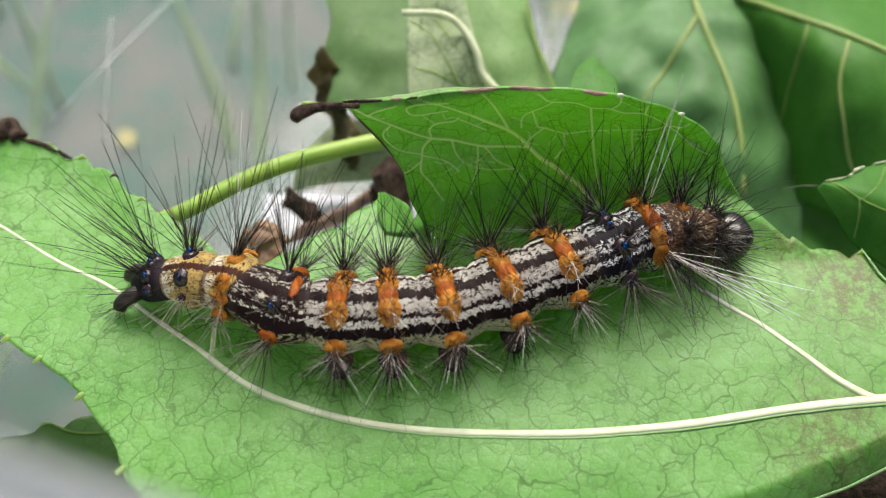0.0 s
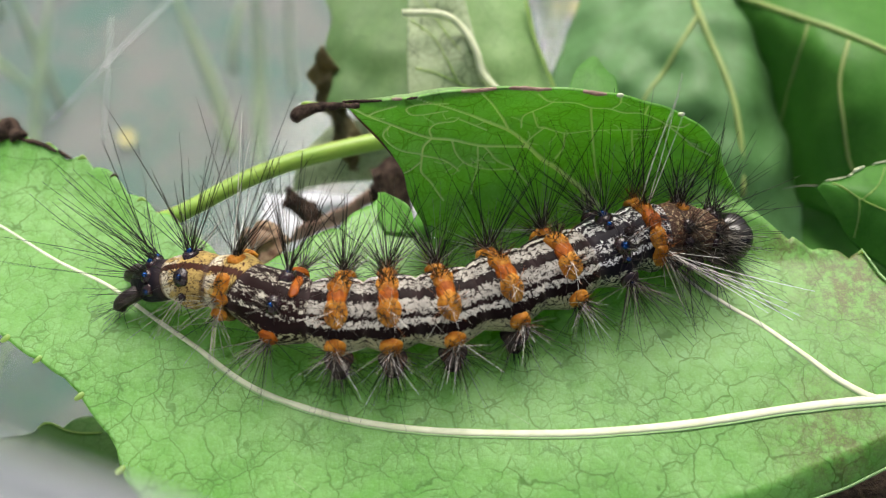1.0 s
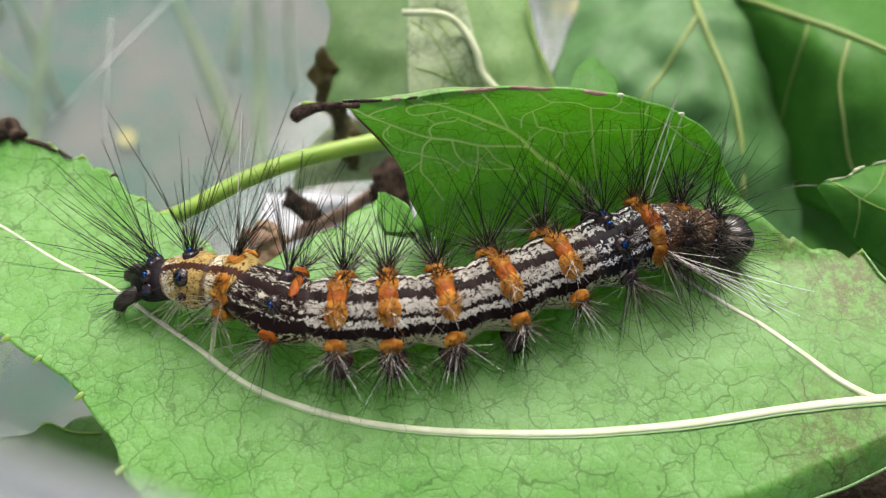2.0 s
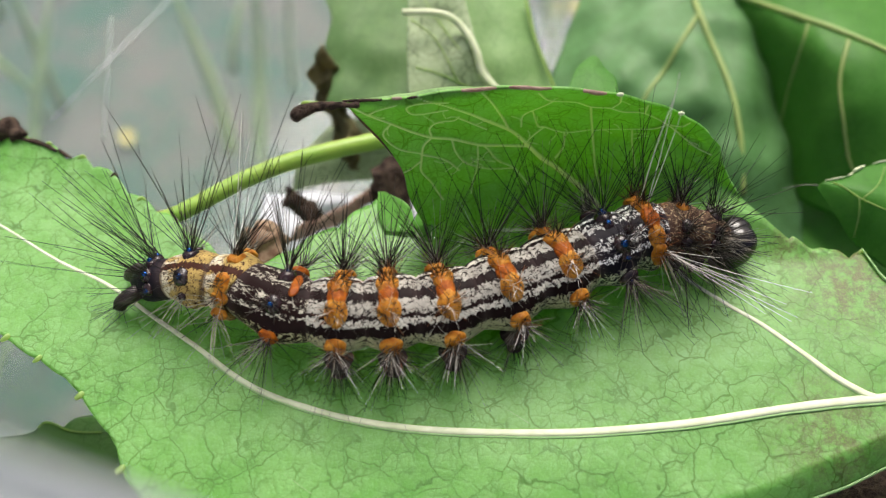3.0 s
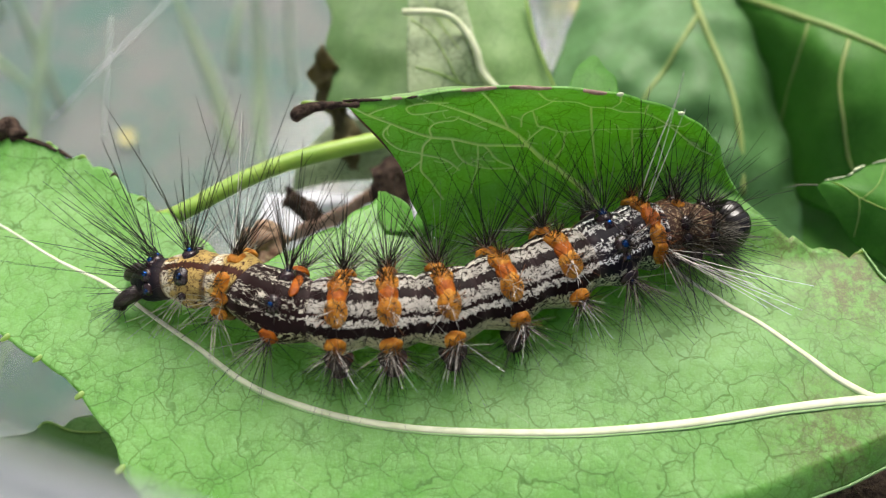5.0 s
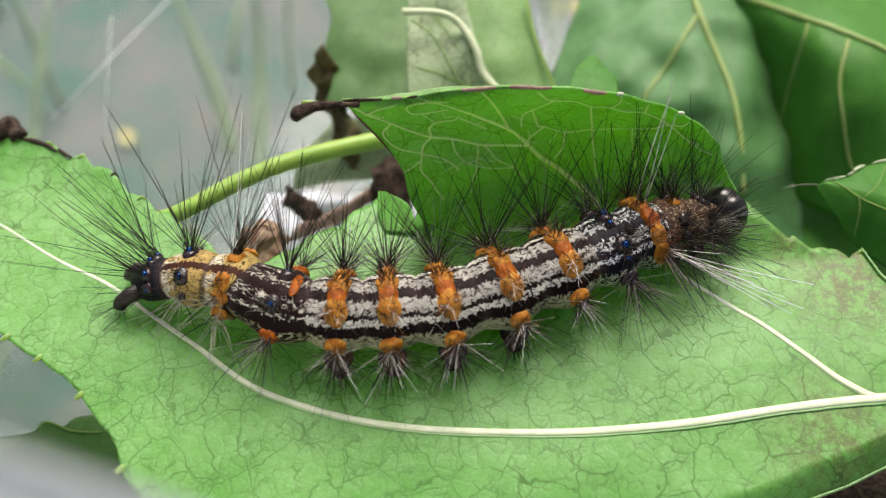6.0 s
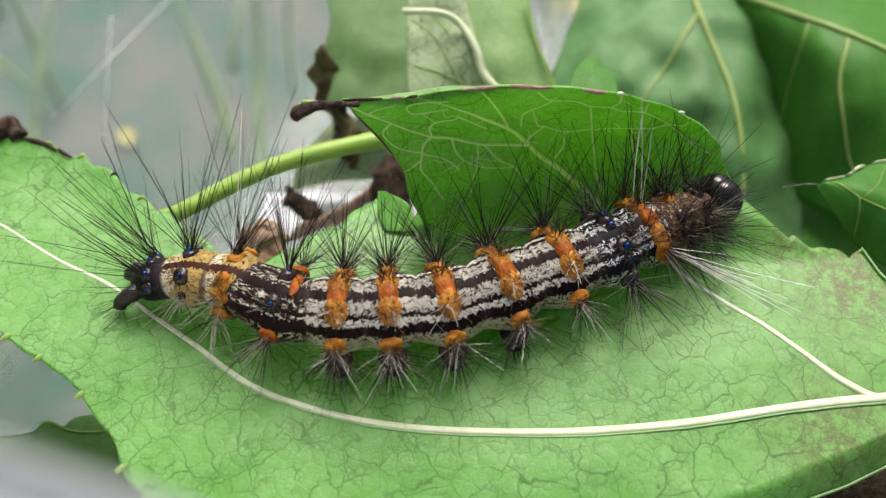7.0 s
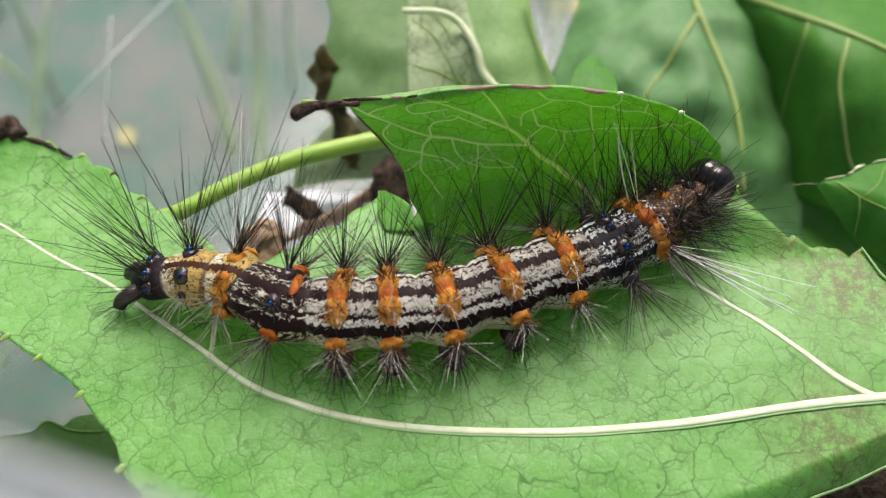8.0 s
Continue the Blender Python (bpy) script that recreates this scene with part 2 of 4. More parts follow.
def clear_plastic():
    mt = Mat("clear_plastic")
    at = mt.place()
    haze = mt.step(mt.noise(at, 0.02, 4.0), 0.2, 0.8, 0.05, 0.12)
    gl = mt.n("ShaderNodeBsdfGlossy", Color=(0.9, 0.92, 0.94), Roughness=0.08).outputs[0]
    df = mt.n("ShaderNodeBsdfDiffuse", Color=(0.31, 0.40, 0.40)).outputs[0]
    tp = mt.n("ShaderNodeBsdfTransparent", Color=(0.93, 0.95, 0.95)).outputs[0]
    a = mt.n("ShaderNodeMixShader", i0=haze, i1=tp, i2=df).outputs[0]
    return mt.done(mt.n("ShaderNodeMixShader", i0=0.012, i1=a, i2=gl).outputs[0])


PLASTIC = clear_plastic()


# ---- shapes ----
def part(name, bm, material, parent=None, label="", smooth=True, m=None):
    """Links a bmesh, in millimetres, as one mesh object under a thing or a part."""
    me = bpy.data.meshes.new(name)
    bm.to_mesh(me)
    bm.free()
    me.transform(Matrix.Scale(U, 4))
    if smooth:
        me.shade_smooth()
    me.materials.append(material)
    ob = new(name, me)
    if parent is not None:
        ob.parent = parent
    if m is not None:
        ob.matrix_basis = m
    if label:
        ob["label"] = label
    return ob


def in_metres(m):
    m = m.copy()
    m.translation = m.translation * U
    return m


def spline(pts, k):
    """Catmull-Rom through pts at k from 0 to 1."""
    n = len(pts) - 1
    f = min(max(k, 0.0), 1.0) * n
    i = min(int(f), n - 1)
    f -= i
    p1, p2 = pts[i], pts[i + 1]
    p0 = pts[i - 1] if i > 0 else p1 * 2 - p2
    p3 = pts[i + 2] if i + 2 <= n else p2 * 2 - p1
    return 0.5 * ((2 * p1) + (p2 - p0) * f + (2 * p0 - 5 * p1 + 4 * p2 - p3) * f * f + (3 * p1 - p0 - 3 * p2 + p3) * f ** 3)


def vecs(pts):
    return [Vector(p) if len(p) == 3 else Vector((*p, 0.0)) for p in pts]


def grid(bm, fn, ns, nw, uv=False):
    """A sheet of ns x nw quads from fn(s, w)."""
    vs = [[bm.verts.new(fn(i / ns, j / nw)) for j in range(nw + 1)] for i in range(ns + 1)]
    layer = bm.loops.layers.uv.verify() if uv else None
    for i in range(ns):
        for j in range(nw):
            f = bm.faces.new((vs[i][j], vs[i + 1][j], vs[i + 1][j + 1], vs[i][j + 1]))
            if uv:
                for lp, (a, b) in zip(f.loops, ((i, j), (i + 1, j), (i + 1, j + 1), (i, j + 1))):
                    lp[layer].uv = (a / ns, b / nw)
    return vs


def thicken(bm, t, weight=None):
    """Gives a sheet its thickness, away from its face normals, and closes the rim; both sides take over the weight."""
    bm.normal_update()
    top = list(bm.faces)
    rim = [e for e in bm.edges if e.is_boundary]
    low = {v: bm.verts.new(v.co - v.normal * t) for v in list(bm.verts)}
    for v, w in low.items():
        if weight is not None:
            w[weight] = v[weight]
    for f in top:
        bm.faces.new([low[v] for v in reversed(f.verts)])
    for e in rim:
        a, b = e.verts
        lp = e.link_loops[0]
        if lp.vert is a:
            a, b = b, a
        bm.faces.new((a, b, low[b], low[a]))


def tube(bm, path, radii, sides=8, squash=1.0, cap=True):
    """A tapered tube along path (Vectors); squash flattens it in z."""
    rings = []
    n = len(path)
    for i, p in enumerate(path):
        d = (path[min(i + 1, n - 1)] - path[max(i - 1, 0)]).normalized()
        a = d.cross(Vector((0, 0, 1)))
        a = a.normalized() if a.length > 1e-4 else Vector((1, 0, 0))
        b = a.cross(d).normalized()
        r = radii[i]
        rings.append([bm.verts.new(p + (a * math.cos(q) + b * math.sin(q) * squash) * r)
                      for q in (2 * math.pi * k / sides for k in range(sides))])
    for r0, r1 in zip(rings, rings[1:]):
        for k in range(sides):
            bm.faces.new((r0[k], r0[(k + 1) % sides], r1[(k + 1) % sides], r1[k]))
    if cap:
        bm.faces.new(list(reversed(rings[0])))
        bm.faces.new(rings[-1])


def blob(bm, m, rough=0.0, sub=2, seed=0.0, knobs=0.0):
    """A rounded lump, the unit ball under m, uneven by rough, with small knobs on it."""
    made = bmesh.ops.create_icosphere(bm, subdivisions=sub, radius=1.0)["verts"]
    for v in made:
        k = 1 + rough * noise.noise(v.co * 1.5 + Vector((seed, seed * 1.7, 0)))
        if knobs:
            k += knobs * noise.noise(v.co * 3.6 + Vector((seed, 0, seed)))
        v.co = m @ (v.co * k)


def along(pts, n):
    pts = vecs(pts)
    return [spline(pts, i / n) for i in range(n + 1)]


def on_x(pts, x):
    """The y at x of a curve given by its points from left to right."""
    for (x0, y0), (x1, y1) in zip(pts, pts[1:]):
        if x <= x1:
            return y0 + (y1 - y0) * (x - x0) / (x1 - x0)
    return pts[-1][1]


# ---- the setting ----
bm = bmesh.new()
grid(bm, lambda s, w: Vector((s * 24000 - 12000, w * 24000 - 12000, -100 + 1.5 * noise.noise(Vector((s * 90, w * 90, 0))))), 120, 120)
tagged(part("ground", bm, SOIL), "grey-brown bare soil under the clear box", "ground", kind="structure")

bm = bmesh.new()
rnd = random.Random(5)
for k in range(170):
    x, y = rnd.uniform(-120, 130), rnd.uniform(0, 190)
    if -70 < x < -8 and rnd.random() < 0.72:
        continue
    lean, h = Vector((rnd.gauss(0, 9), rnd.gauss(6, 9), 0)), rnd.uniform(14, 40)
    path = [Vector((x, y, -101)) + lean * (q * q) + Vector((0, 0, h * q)) for q in (0, 0.3, 0.6, 0.85, 1)]
    tube(bm, path, [1.2, 1.3, 1.1, 0.7, 0.1], 4, 0.3)
tagged(part("grass", bm, GRASS), "loose green grass blades growing from the soil", "grass", kind="stuff")
for pts in ([(-44, 103, -100), (-45.2, 107.2, -96), (-47.8, 113, -88), (-51.5, 118.6, -78), (-55, 124, -70)],
            [(-37.9, 100, -100), (-37.9, 105.6, -96), (-38, 117.7, -86), (-37.7, 124.2, -74), (-37, 130, -64)],
            [(-85, 100, -100), (-84.7, 105.6, -96), (-83, 113, -88), (-81.5, 120, -82), (-80, 126, -76)]):
    bm = bmesh.new()
    tube(bm, along(pts, 14), [1.5 * math.sin(math.pi * (0.25 + 0.72 * k / 14)) for k in range(15)], 6, 0.3)
    tagged(part("grass_blade", bm, GRASS), "long pale green grass blade on the soil", "grass blade", "blades behind the box")
for x, y, r, turn in ((28.9, 148.9, 5.5, 0.6), (-66, 106, 3.5, 2.0)):
    bm = bmesh.new()
    grid(bm, lambda s, w: Vector((x, y, -97.8)) + Matrix.Rotation(turn, 3, "Z") @ Vector((r * 1.6 * (s - 0.5), r * math.sin(math.pi * s) ** 0.7 * (w - 0.5), 0.9 * math.sin(2.6 * s) * abs(w - 0.5))), 12, 8)
    thicken(bm, 0.3)
    tagged(part("fallen_leaf", bm, YELLOWED), "small yellowed fallen leaf on the soil", "leaf")


def clear_box():
    """An upturned clear plastic box on the soil; the sprig lies on its top."""
    box = tagged(new("plastic_box"), "upturned clear scratched plastic box standing on soil", "box")
    box.matrix_basis = Matrix.Translation(Vector((0, 60, -100)) * U)
    hx, hy, top = 140, 150, 84
    bm = bmesh.new()
    grid(bm, lambda s, w: Vector((hx * (2 * s - 1), hy * (2 * w - 1), top)), 8, 8)
    thicken(bm, 1.0)
    part("box_top", bm, PLASTIC, box).visible_shadow = False
    for sx, sy in ((1, 0), (-1, 0), (0, 1), (0, -1)):
        bm = bmesh.new()
        if sx:
            grid(bm, lambda s, w: Vector((sx * (hx + 3 - 3 * w), sx * (hy + 3 - 3 * w) * (2 * s - 1), (top - 1.2) * w)), 4, 4)
        else:
            grid(bm, lambda s, w: Vector((-sy * (hx + 3 - 3 * w) * (2 * s - 1), sy * (hy + 3 - 3 * w), (top - 1.2) * w)), 4, 4)
        thicken(bm, 1.0)
        part("box_side", bm, PLASTIC, box).visible_shadow = False
    for pts in (((-35.2, -32.9, 84.05), (-31.5, -24.1, 84.05), (-27.4, -15.0, 84.05)), ((-30.0, -35.0, 84.05), (-33.0, -18, 84.05)),):
        bm = bmesh.new()
        tube(bm, vecs(pts), [0.07 if len(pts) == 3 else 0.035] * len(pts), 4, 0.2)
        part("scratch", bm, FROSTED, box, "pale scratch")
    return box


clear_box()

# ---- the main leaf ----
MID = [(-40, 9.0), (-33, 5.6), (-26.6, 1.8), (-22.6, -0.8), (-19.2, -2.6), (-16.2, -4.8), (-13.7, -6.6), (-10.64, -8.85), (-7.9, -10.07),
       (-4.2, -11.05), (0.5, -11.6), (6.4, -11.7), (12.3, -11.2), (18.3, -10.3), (23.5, -9.75), (29.8, -9.4), (38, -9.8)]
TOP = [(-40, 9.4), (-36, 13.5), (-32, 13.8), (-29.35, 10.7), (-28.5, 9.7), (-27.6, 8.5), (-26.7, 8.45), (-25.85, 8.05), (-24.85, 7.75), (-23.4, 6.65),
       (-22.85, 6.85), (-21.6, 6.05), (-20.5, 5.4), (-18.95, 3.85), (-16.5, 2.3), (-12.7, -0.8), (-10.3, -1.2), (-8.5, 0.3), (-6.3, 1.8), (-4.0, 4.0),
       (-2.2, 2.0), (-0.4, 0.72), (2, 0.9), (5, 1.6), (8.5, 2.2), (12, 2.3), (15.5, 2.2), (18.76, 1.3), (20.26, 0.3), (22.0, -0.2), (23.65, -0.5),
       (24.6, -0.4), (24.95, -1.6), (25.45, -2.4), (31, -4.2), (38, -9.0)]
LOW = [(-40, 8.5), (-33, -0.5), (-24.45, -5.8), (-23.85, -6.35), (-21.8, -7.6), (-20.25, -8.55), (-19.2, -9.65), (-18.1, -10.9), (-16.8, -12.4), (-16.3, -13.7),
       (-15.25, -15.0), (-12.6, -16.9), (-2, -19.2), (7.75, -17.8), (11.8, -16.85), (15.95, -15.75), (19.05, -14.5), (20.9, -13.9), (23.05, -12.95), (26.8, -11.5), (38, -10.3)]


def leaf_z(x, y):
    d = max(0.0, -7 - y)
    z = -0.15 * d * d / (d + 1.2)
    z += 0.30 * noise.noise(Vector((x * 0.12, y * 0.12, 3.1))) * min(1.0, max(0.0, abs(y + 4.5) - 4.0) / 5)
    rise = min(1.0, max(0.0, (x - 9) / 7)) * min(1.0, max(0.0, (y + 1.0) / 2.8)) * min(1.0, max(0.0, (26 - x) / 6))
    z += 1.9 * rise ** 1.4
    if x < -15:
        z += 0.65 * min(1.0, (-15 - x) / 5) * min(1.0, max(0.0, (y - on_x(TOP, x) + 3.5) / 3.5)) ** 1.5
    if x > 6:
        e = max(0.0, on_x(LOW, x) + 1.3 - y)
        z -= 1.25 * e * e / (e + 0.4) * min(1.0, (x - 6) / 8)
    return z


def main_leaf():
    leaf = tagged(new("leaf"), "pale green lobed leaf, underside up, veined and scorched", "leaf")
    bm = bmesh.new()
    rows = 64

    def sheet(s, w):
        x = -40 + 78 * s
        lo, mid, hi = on_x(LOW, x), on_x(MID, x), on_x(TOP, x)
        tooth = 0.5 * abs(math.sin(x * 1.45 + 0.8 * noise.noise(Vector((x * 0.4, 0, 0))))) ** 0.6 - 0.25 + 0.12 * noise.noise(Vector((x * 1.7, 5, 0)))
        lo, hi = lo - (0.35 * tooth if x < 4 else 0), hi + (tooth if x < -1 or x > 20.5 else 0)
        y = lo + (mid - lo) * w * 2 if w < 0.5 else mid + (hi - mid) * (w - 0.5) * 2
        return Vector((x, y, leaf_z(x, y)))

    grid(bm, sheet, 340, rows)
    thicken(bm, 0.16)
    part("blade", bm, LEAF_UNDER, leaf)

    bm = bmesh.new()
    path = [Vector((x, on_x(LOW, x) - 0.02, leaf_z(x, on_x(LOW, x)) - 0.05)) for x in (8 + 0.5 * k for k in range(56))]
    tube(bm, path, [0.09] * len(path), 6)
    part("rolled_edge", bm, VEIN_SOFT, leaf)

    def vein(name, pts, r0, r1, mat, n=60, lift=0.02, squash=0.45):
        pts = along(pts, n)
        bm = bmesh.new()
        tube(bm, [Vector((p.x, p.y, leaf_z(p.x, p.y) + lift)) for p in pts],
             [(r0 + (r1 - r0) * i / n) * (1 + 0.1 * noise.noise(pts[i] * 0.9)) for i in range(n + 1)], 10, squash)
        part(name, bm, mat, leaf)

    vein("midrib", list(reversed(MID[1:])), 0.29, 0.06, VEIN, 110, 0.0)
    vein("rib_shoulder", list(reversed(MID[1:])), 0.46, 0.12, VEIN_SOFT, 110, -0.02, 0.09)
    vein("rib_shoulder", [(22.9, -9.75), (22.35, -9.5), (21.05, -8.6), (19.8, -7.4), (17.75, -5.35), (15.85, -3.8), (13.6, -1.6), (12.5, 1.6)], 0.30, 0.18, VEIN_SOFT, 40, -0.02, 0.09)
    vein("side_vein", [(22.9, -9.75), (22.35, -9.5), (21.05, -8.6), (19.8, -7.4), (17.75, -5.35), (15.85, -3.8), (13.6, -1.6), (12.5, 1.6)], 0.23, 0.09, VEIN, 40, 0.0)
    for pts in ([(-6, -10.3), (-8.5, -12.4), (-10, -14.8)], [(4.5, -11.2), (2.0, -9.4), (0.8, -7.6)], [(-21, -1.6), (-22.4, 1.6), (-22.6, 5.0)],
                [(13.0, -10.8), (9.8, -12.8), (8.0, -15.6)], [(-15.5, -5.4), (-17.2, -8.0), (-17.6, -10.4)], [(19.5, -7.0), (22.0, -4.6), (23.6, -1.4)],
                [(19.0, -6.0), (18.6, -4.2), (18.2, -2.2), (17.9, -0.6), (17.6, 0.8)], [(25.3, -5.4), (23.8, -3.6), (22.4, -1.9), (21.6, -0.9)],
                [(-14.6, -15.6), (-14.6, -13.6), (-14.0, -11.7), (-12.9, -9.7)], [(-6.6, -14.8), (-9.0, -13.3), (-11.3, -12.9), (-13.0, -12.3)], [(-12.6, -7.4), (-13.0, -11), (-14.6, -13.6)]):
        vein("side_vein", pts, 0.07, 0.04, VEIN_THIN, 24, -0.03)

    # the lobe that curls up behind the caterpillar
    base = [Vector((x, on_x(TOP, x), leaf_z(x, on_x(TOP, x)))) for x in (-0.4, 2, 5, 8.5, 12, 15.5, 18.76)]
    top = vecs([(-5.22, 1.91, 10), (-2.0, 2.1, 10), (1.36, 2.7, 10), (4.6, 2.85, 10), (7.6, 2.8, 9.8), (10.2, 3.2, 8.9), (13.0, 3.9, 7.2), (15.0, 4.04, 5.6), (16.03, 3.9, 4.5)])
    left = [base[0]] + vecs([(-1.35, 1.1, 1.6), (-1.95, 1.5, 3), (-2.17, 1.8, 4.4), (-2.64, 1.97, 5.6), (-3.45, 2.12, 7), (-4.34, 2.09, 8.4), (-5.22, 1.91, 10)])
    right = [base[-1]] + vecs([(17.6, 2.35, 1.9), (16.8, 2.9, 2.8), (16.3, 3.4, 3.7), (16.03, 3.9, 4.5)])

    def lobe(s, w):
        """A patch between its four edges, bulging back."""
        p = spline(base, s) * (1 - w) + spline(top, s) * w + spline(left, w) * (1 - s) + spline(right, w) * s
        p -= (base[0] * (1 - w) + top[0] * w) * (1 - s) + (base[-1] * (1 - w) + top[-1] * w) * s
        rough = 0.16 * noise.noise(Vector((s * 9, w * 6, 1.0))) * min(1, 8 * s, 8 * w, 8 * (1 - s), 8 * (1 - w))
        tooth = 0.0 if w < 0.98 or s < 0.1 else 0.10 * abs(math.sin(s * 24))
        return p + Vector((0, 1.0 * math.sin(math.pi * w) * math.sin(math.pi * s) + rough, tooth))

    traced, spurs = [], []      # the lobe's veins: path on the sheet, half-widths

    def lobe_vein(pts, r0, r1):
        n = 15 * len(pts)
        traced.extend((lobe(p.x, p.y), r0 + (r1 - r0) * i / n) for i, p in enumerate(along(pts, n)))

    lobe_vein([(0.15, 0.99), (0.225, 0.833), (0.267, 0.733), (0.317, 0.633), (0.358, 0.5), (0.4, 0.392), (0.45, 0.317), (0.508, 0.2), (0.55, 0.083)], 0.06, 0.19)
    lobe_vein([(0.003, 0.985), (0.025, 0.9), (0.058, 0.825), (0.092, 0.742), (0.125, 0.683), (0.167, 0.642), (0.233, 0.558), (0.3, 0.517), (0.358, 0.5)], 0.05, 0.085)
    lobe_vein([(0.275, 0.975), (0.292, 0.875), (0.3, 0.767), (0.312, 0.64)], 0.04, 0.065)
    lobe_vein([(0.517, 0.842), (0.525, 0.65), (0.533, 0.508), (0.55, 0.333), (0.57, 0.15)], 0.06, 0.05)
    lobe_vein([(0.125, 0.683), (0.092, 0.633), (0.067, 0.533), (0.055, 0.442), (0.083, 0.35), (0.108, 0.233)], 0.06, 0.04)
    lobe_vein([(0.392, 0.967), (0.417, 0.9), (0.475, 0.883), (0.517, 0.842), (0.567, 0.867), (0.608, 0.858), (0.667, 0.875), (0.742, 0.792), (0.8, 0.708)], 0.045, 0.045)
    fine = [[(0.125, 0.683), (0.133, 0.75), (0.158, 0.783), (0.192, 0.775), (0.208, 0.8)], [(0.592, 0.992), (0.592, 0.933), (0.575, 0.875)],
            [(0.425, 0.9), (0.408, 0.858), (0.375, 0.792), (0.35, 0.733), (0.342, 0.658)], [(0.375, 0.792), (0.383, 0.658), (0.4, 0.642), (0.45, 0.6), (0.525, 0.625)],
            [(0.4, 0.642), (0.367, 0.575), (0.35, 0.525)], [(0.45, 0.6), (0.45, 0.475), (0.433, 0.4)], [(0.225, 0.567), (0.217, 0.4), (0.2, 0.242)],
            [(0.2, 0.925), (0.15, 0.95), (0.117, 0.933), (0.117, 0.883), (0.142, 0.867), (0.192, 0.867)]]
    fine += [[(0.058, 0.825), (0.017, 0.742), (0.025, 0.642), (0.075, 0.592)], [(0.067, 0.533), (0.025, 0.475), (0.004, 0.458)],
             [(0.167, 0.642), (0.167, 0.542), (0.192, 0.45), (0.258, 0.375), (0.325, 0.35)], [(0.075, 0.583), (0.133, 0.508), (0.167, 0.417)],
             [(0.208, 0.783), (0.233, 0.725), (0.258, 0.675)], [(0.742, 0.792), (0.7, 0.708), (0.642, 0.675), (0.533, 0.617)], [(0.667, 0.875), (0.667, 0.983)],
             [(0.025, 0.9), (0.058, 0.933), (0.1, 0.958)], [(0.242, 0.542), (0.275, 0.425), (0.325, 0.35), (0.367, 0.233)], [(0.742, 0.792), (0.78, 0.86), (0.80, 0.97)],
             [(0.8, 0.708), (0.86, 0.66), (0.92, 0.70)], [(0.642, 0.675), (0.65, 0.5), (0.67, 0.3)]]
    for pts in fine:
        lobe_vein(pts, 0.042, 0.03)

    # free-ending veinlets that branch off into the cells
    vr = random.Random(4)
    for pts in fine * 2:
        p = spline(vecs(pts), vr.random())
        way = vr.uniform(0, 2 * math.pi)
        path = [p]
        for k in range(vr.choice((3, 4, 5))):
            path.append(path[-1] + Vector((math.cos(way) * 0.011, math.sin(way) * 0.026, 0)))
            way += vr.uniform(-0.7, 0.7)
        if all(0.02 < v.x < 0.97 and 0.05 < v.y < 0.97 for v in path):
            path = [lobe(v.x, v.y) for v in path]
            spurs.extend((p, 0.008) for a, b in zip(path, path[1:]) for p in (a, a.lerp(b, 0.25), a.lerp(b, 0.5), a.lerp(b, 0.75)))

    # the sheet itself, ridged, paler and clearer where a vein runs
    bm = bmesh.new()
    grid(bm, lobe, 380, 190)
    weight = bm.verts.layers.float.new("vein")
    marks = traced + spurs
    spots, wide = np.array([p for p, r in marks]), np.array([r for p, r in marks])
    verts = list(bm.verts)
    for k in range(0, len(verts), 2000):
        at = np.array([v.co for v in verts[k:k + 2000]])
        gap = np.sqrt(((at[:, None, :] - spots[None, :, :]) ** 2).sum(2)) - 0.75 * wide[None, :]
        for v, g in zip(verts[k:k + 2000], gap.min(1)):
            v[weight] = float(min(1.0, max(0.0, 1 - g / 0.046)))
            v.co.y -= 0.07 * v[weight]
    thicken(bm, 0.16, weight)
    part("lobe", bm, LEAF_UNDER, leaf)

    # the lobe's scorched rim, its curled dead tip, and the sliver of upper side over the rim
    def rim(s0, s1, r, mat=DRY, name="scorched_rim"):
        bm = bmesh.new()
        path = [lobe(s0 + (s1 - s0) * k / 16, 1.0) + Vector((0, 0, 0.03)) for k in range(17)]
        tube(bm, path, [r * (0.5 + 0.5 * math.sin(math.pi * (0.1 + 0.8 * k / 16)) + 0.25 * noise.noise(Vector((k * 0.7, s0 * 50, 0)))) for k in range(17)], 8)
        part(name, bm, mat, leaf)

    rim(0.0, 0.08, 0.09)
    bm = bmesh.new()
    tube(bm, [lobe(0.0, 0.6 + 0.33 * k / 12) + Vector((0, -0.03, 0)) for k in range(13)], [0.03 + 0.03 * math.sin(math.pi * k / 12) for k in range(13)], 6)
    part("scorched_rim", bm, DRY_RED, leaf)
    for q in (0.585, 0.76):
        bm = bmesh.new()
        blob(bm, Matrix.Translation(lobe(q, 1.0) + Vector((0.05, 0, 0.06))) @ Matrix.Diagonal((0.2, 0.12, 0.13, 1)), 0.2, 2, q)
        part("tooth_tip", bm, VEIN, leaf)
    for rows in (([(-3.9, 3.8, 0.7), (-3.5, 3.7, 0.9)], [(-3.9, 2.4, 0.3), (-2.0, 2.6, 0.8)], [(-3.4, 1.2, 0.05), (-1.6, 1.0, 0.1)]),
                 ([(-1.4, 2.0, 1.2), (-0.7, 1.6, 1.2)], [(-1.7, 1.2, 0.8), (-0.5, 0.8, 0.8)], [(-1.2, 0.5, 0.2), (-0.6, 0.4, 0.2)])):
        rows = [vecs(r) for r in rows]
        bm = bmesh.new()
        grid(bm, lambda s, w: spline([spline(r, s) for r in rows], w), 16, 16)
        thicken(bm, 0.12)
        part("bent_tooth", bm, LEAF_TOP_LIGHT, leaf, "green upper side of a bent tooth")
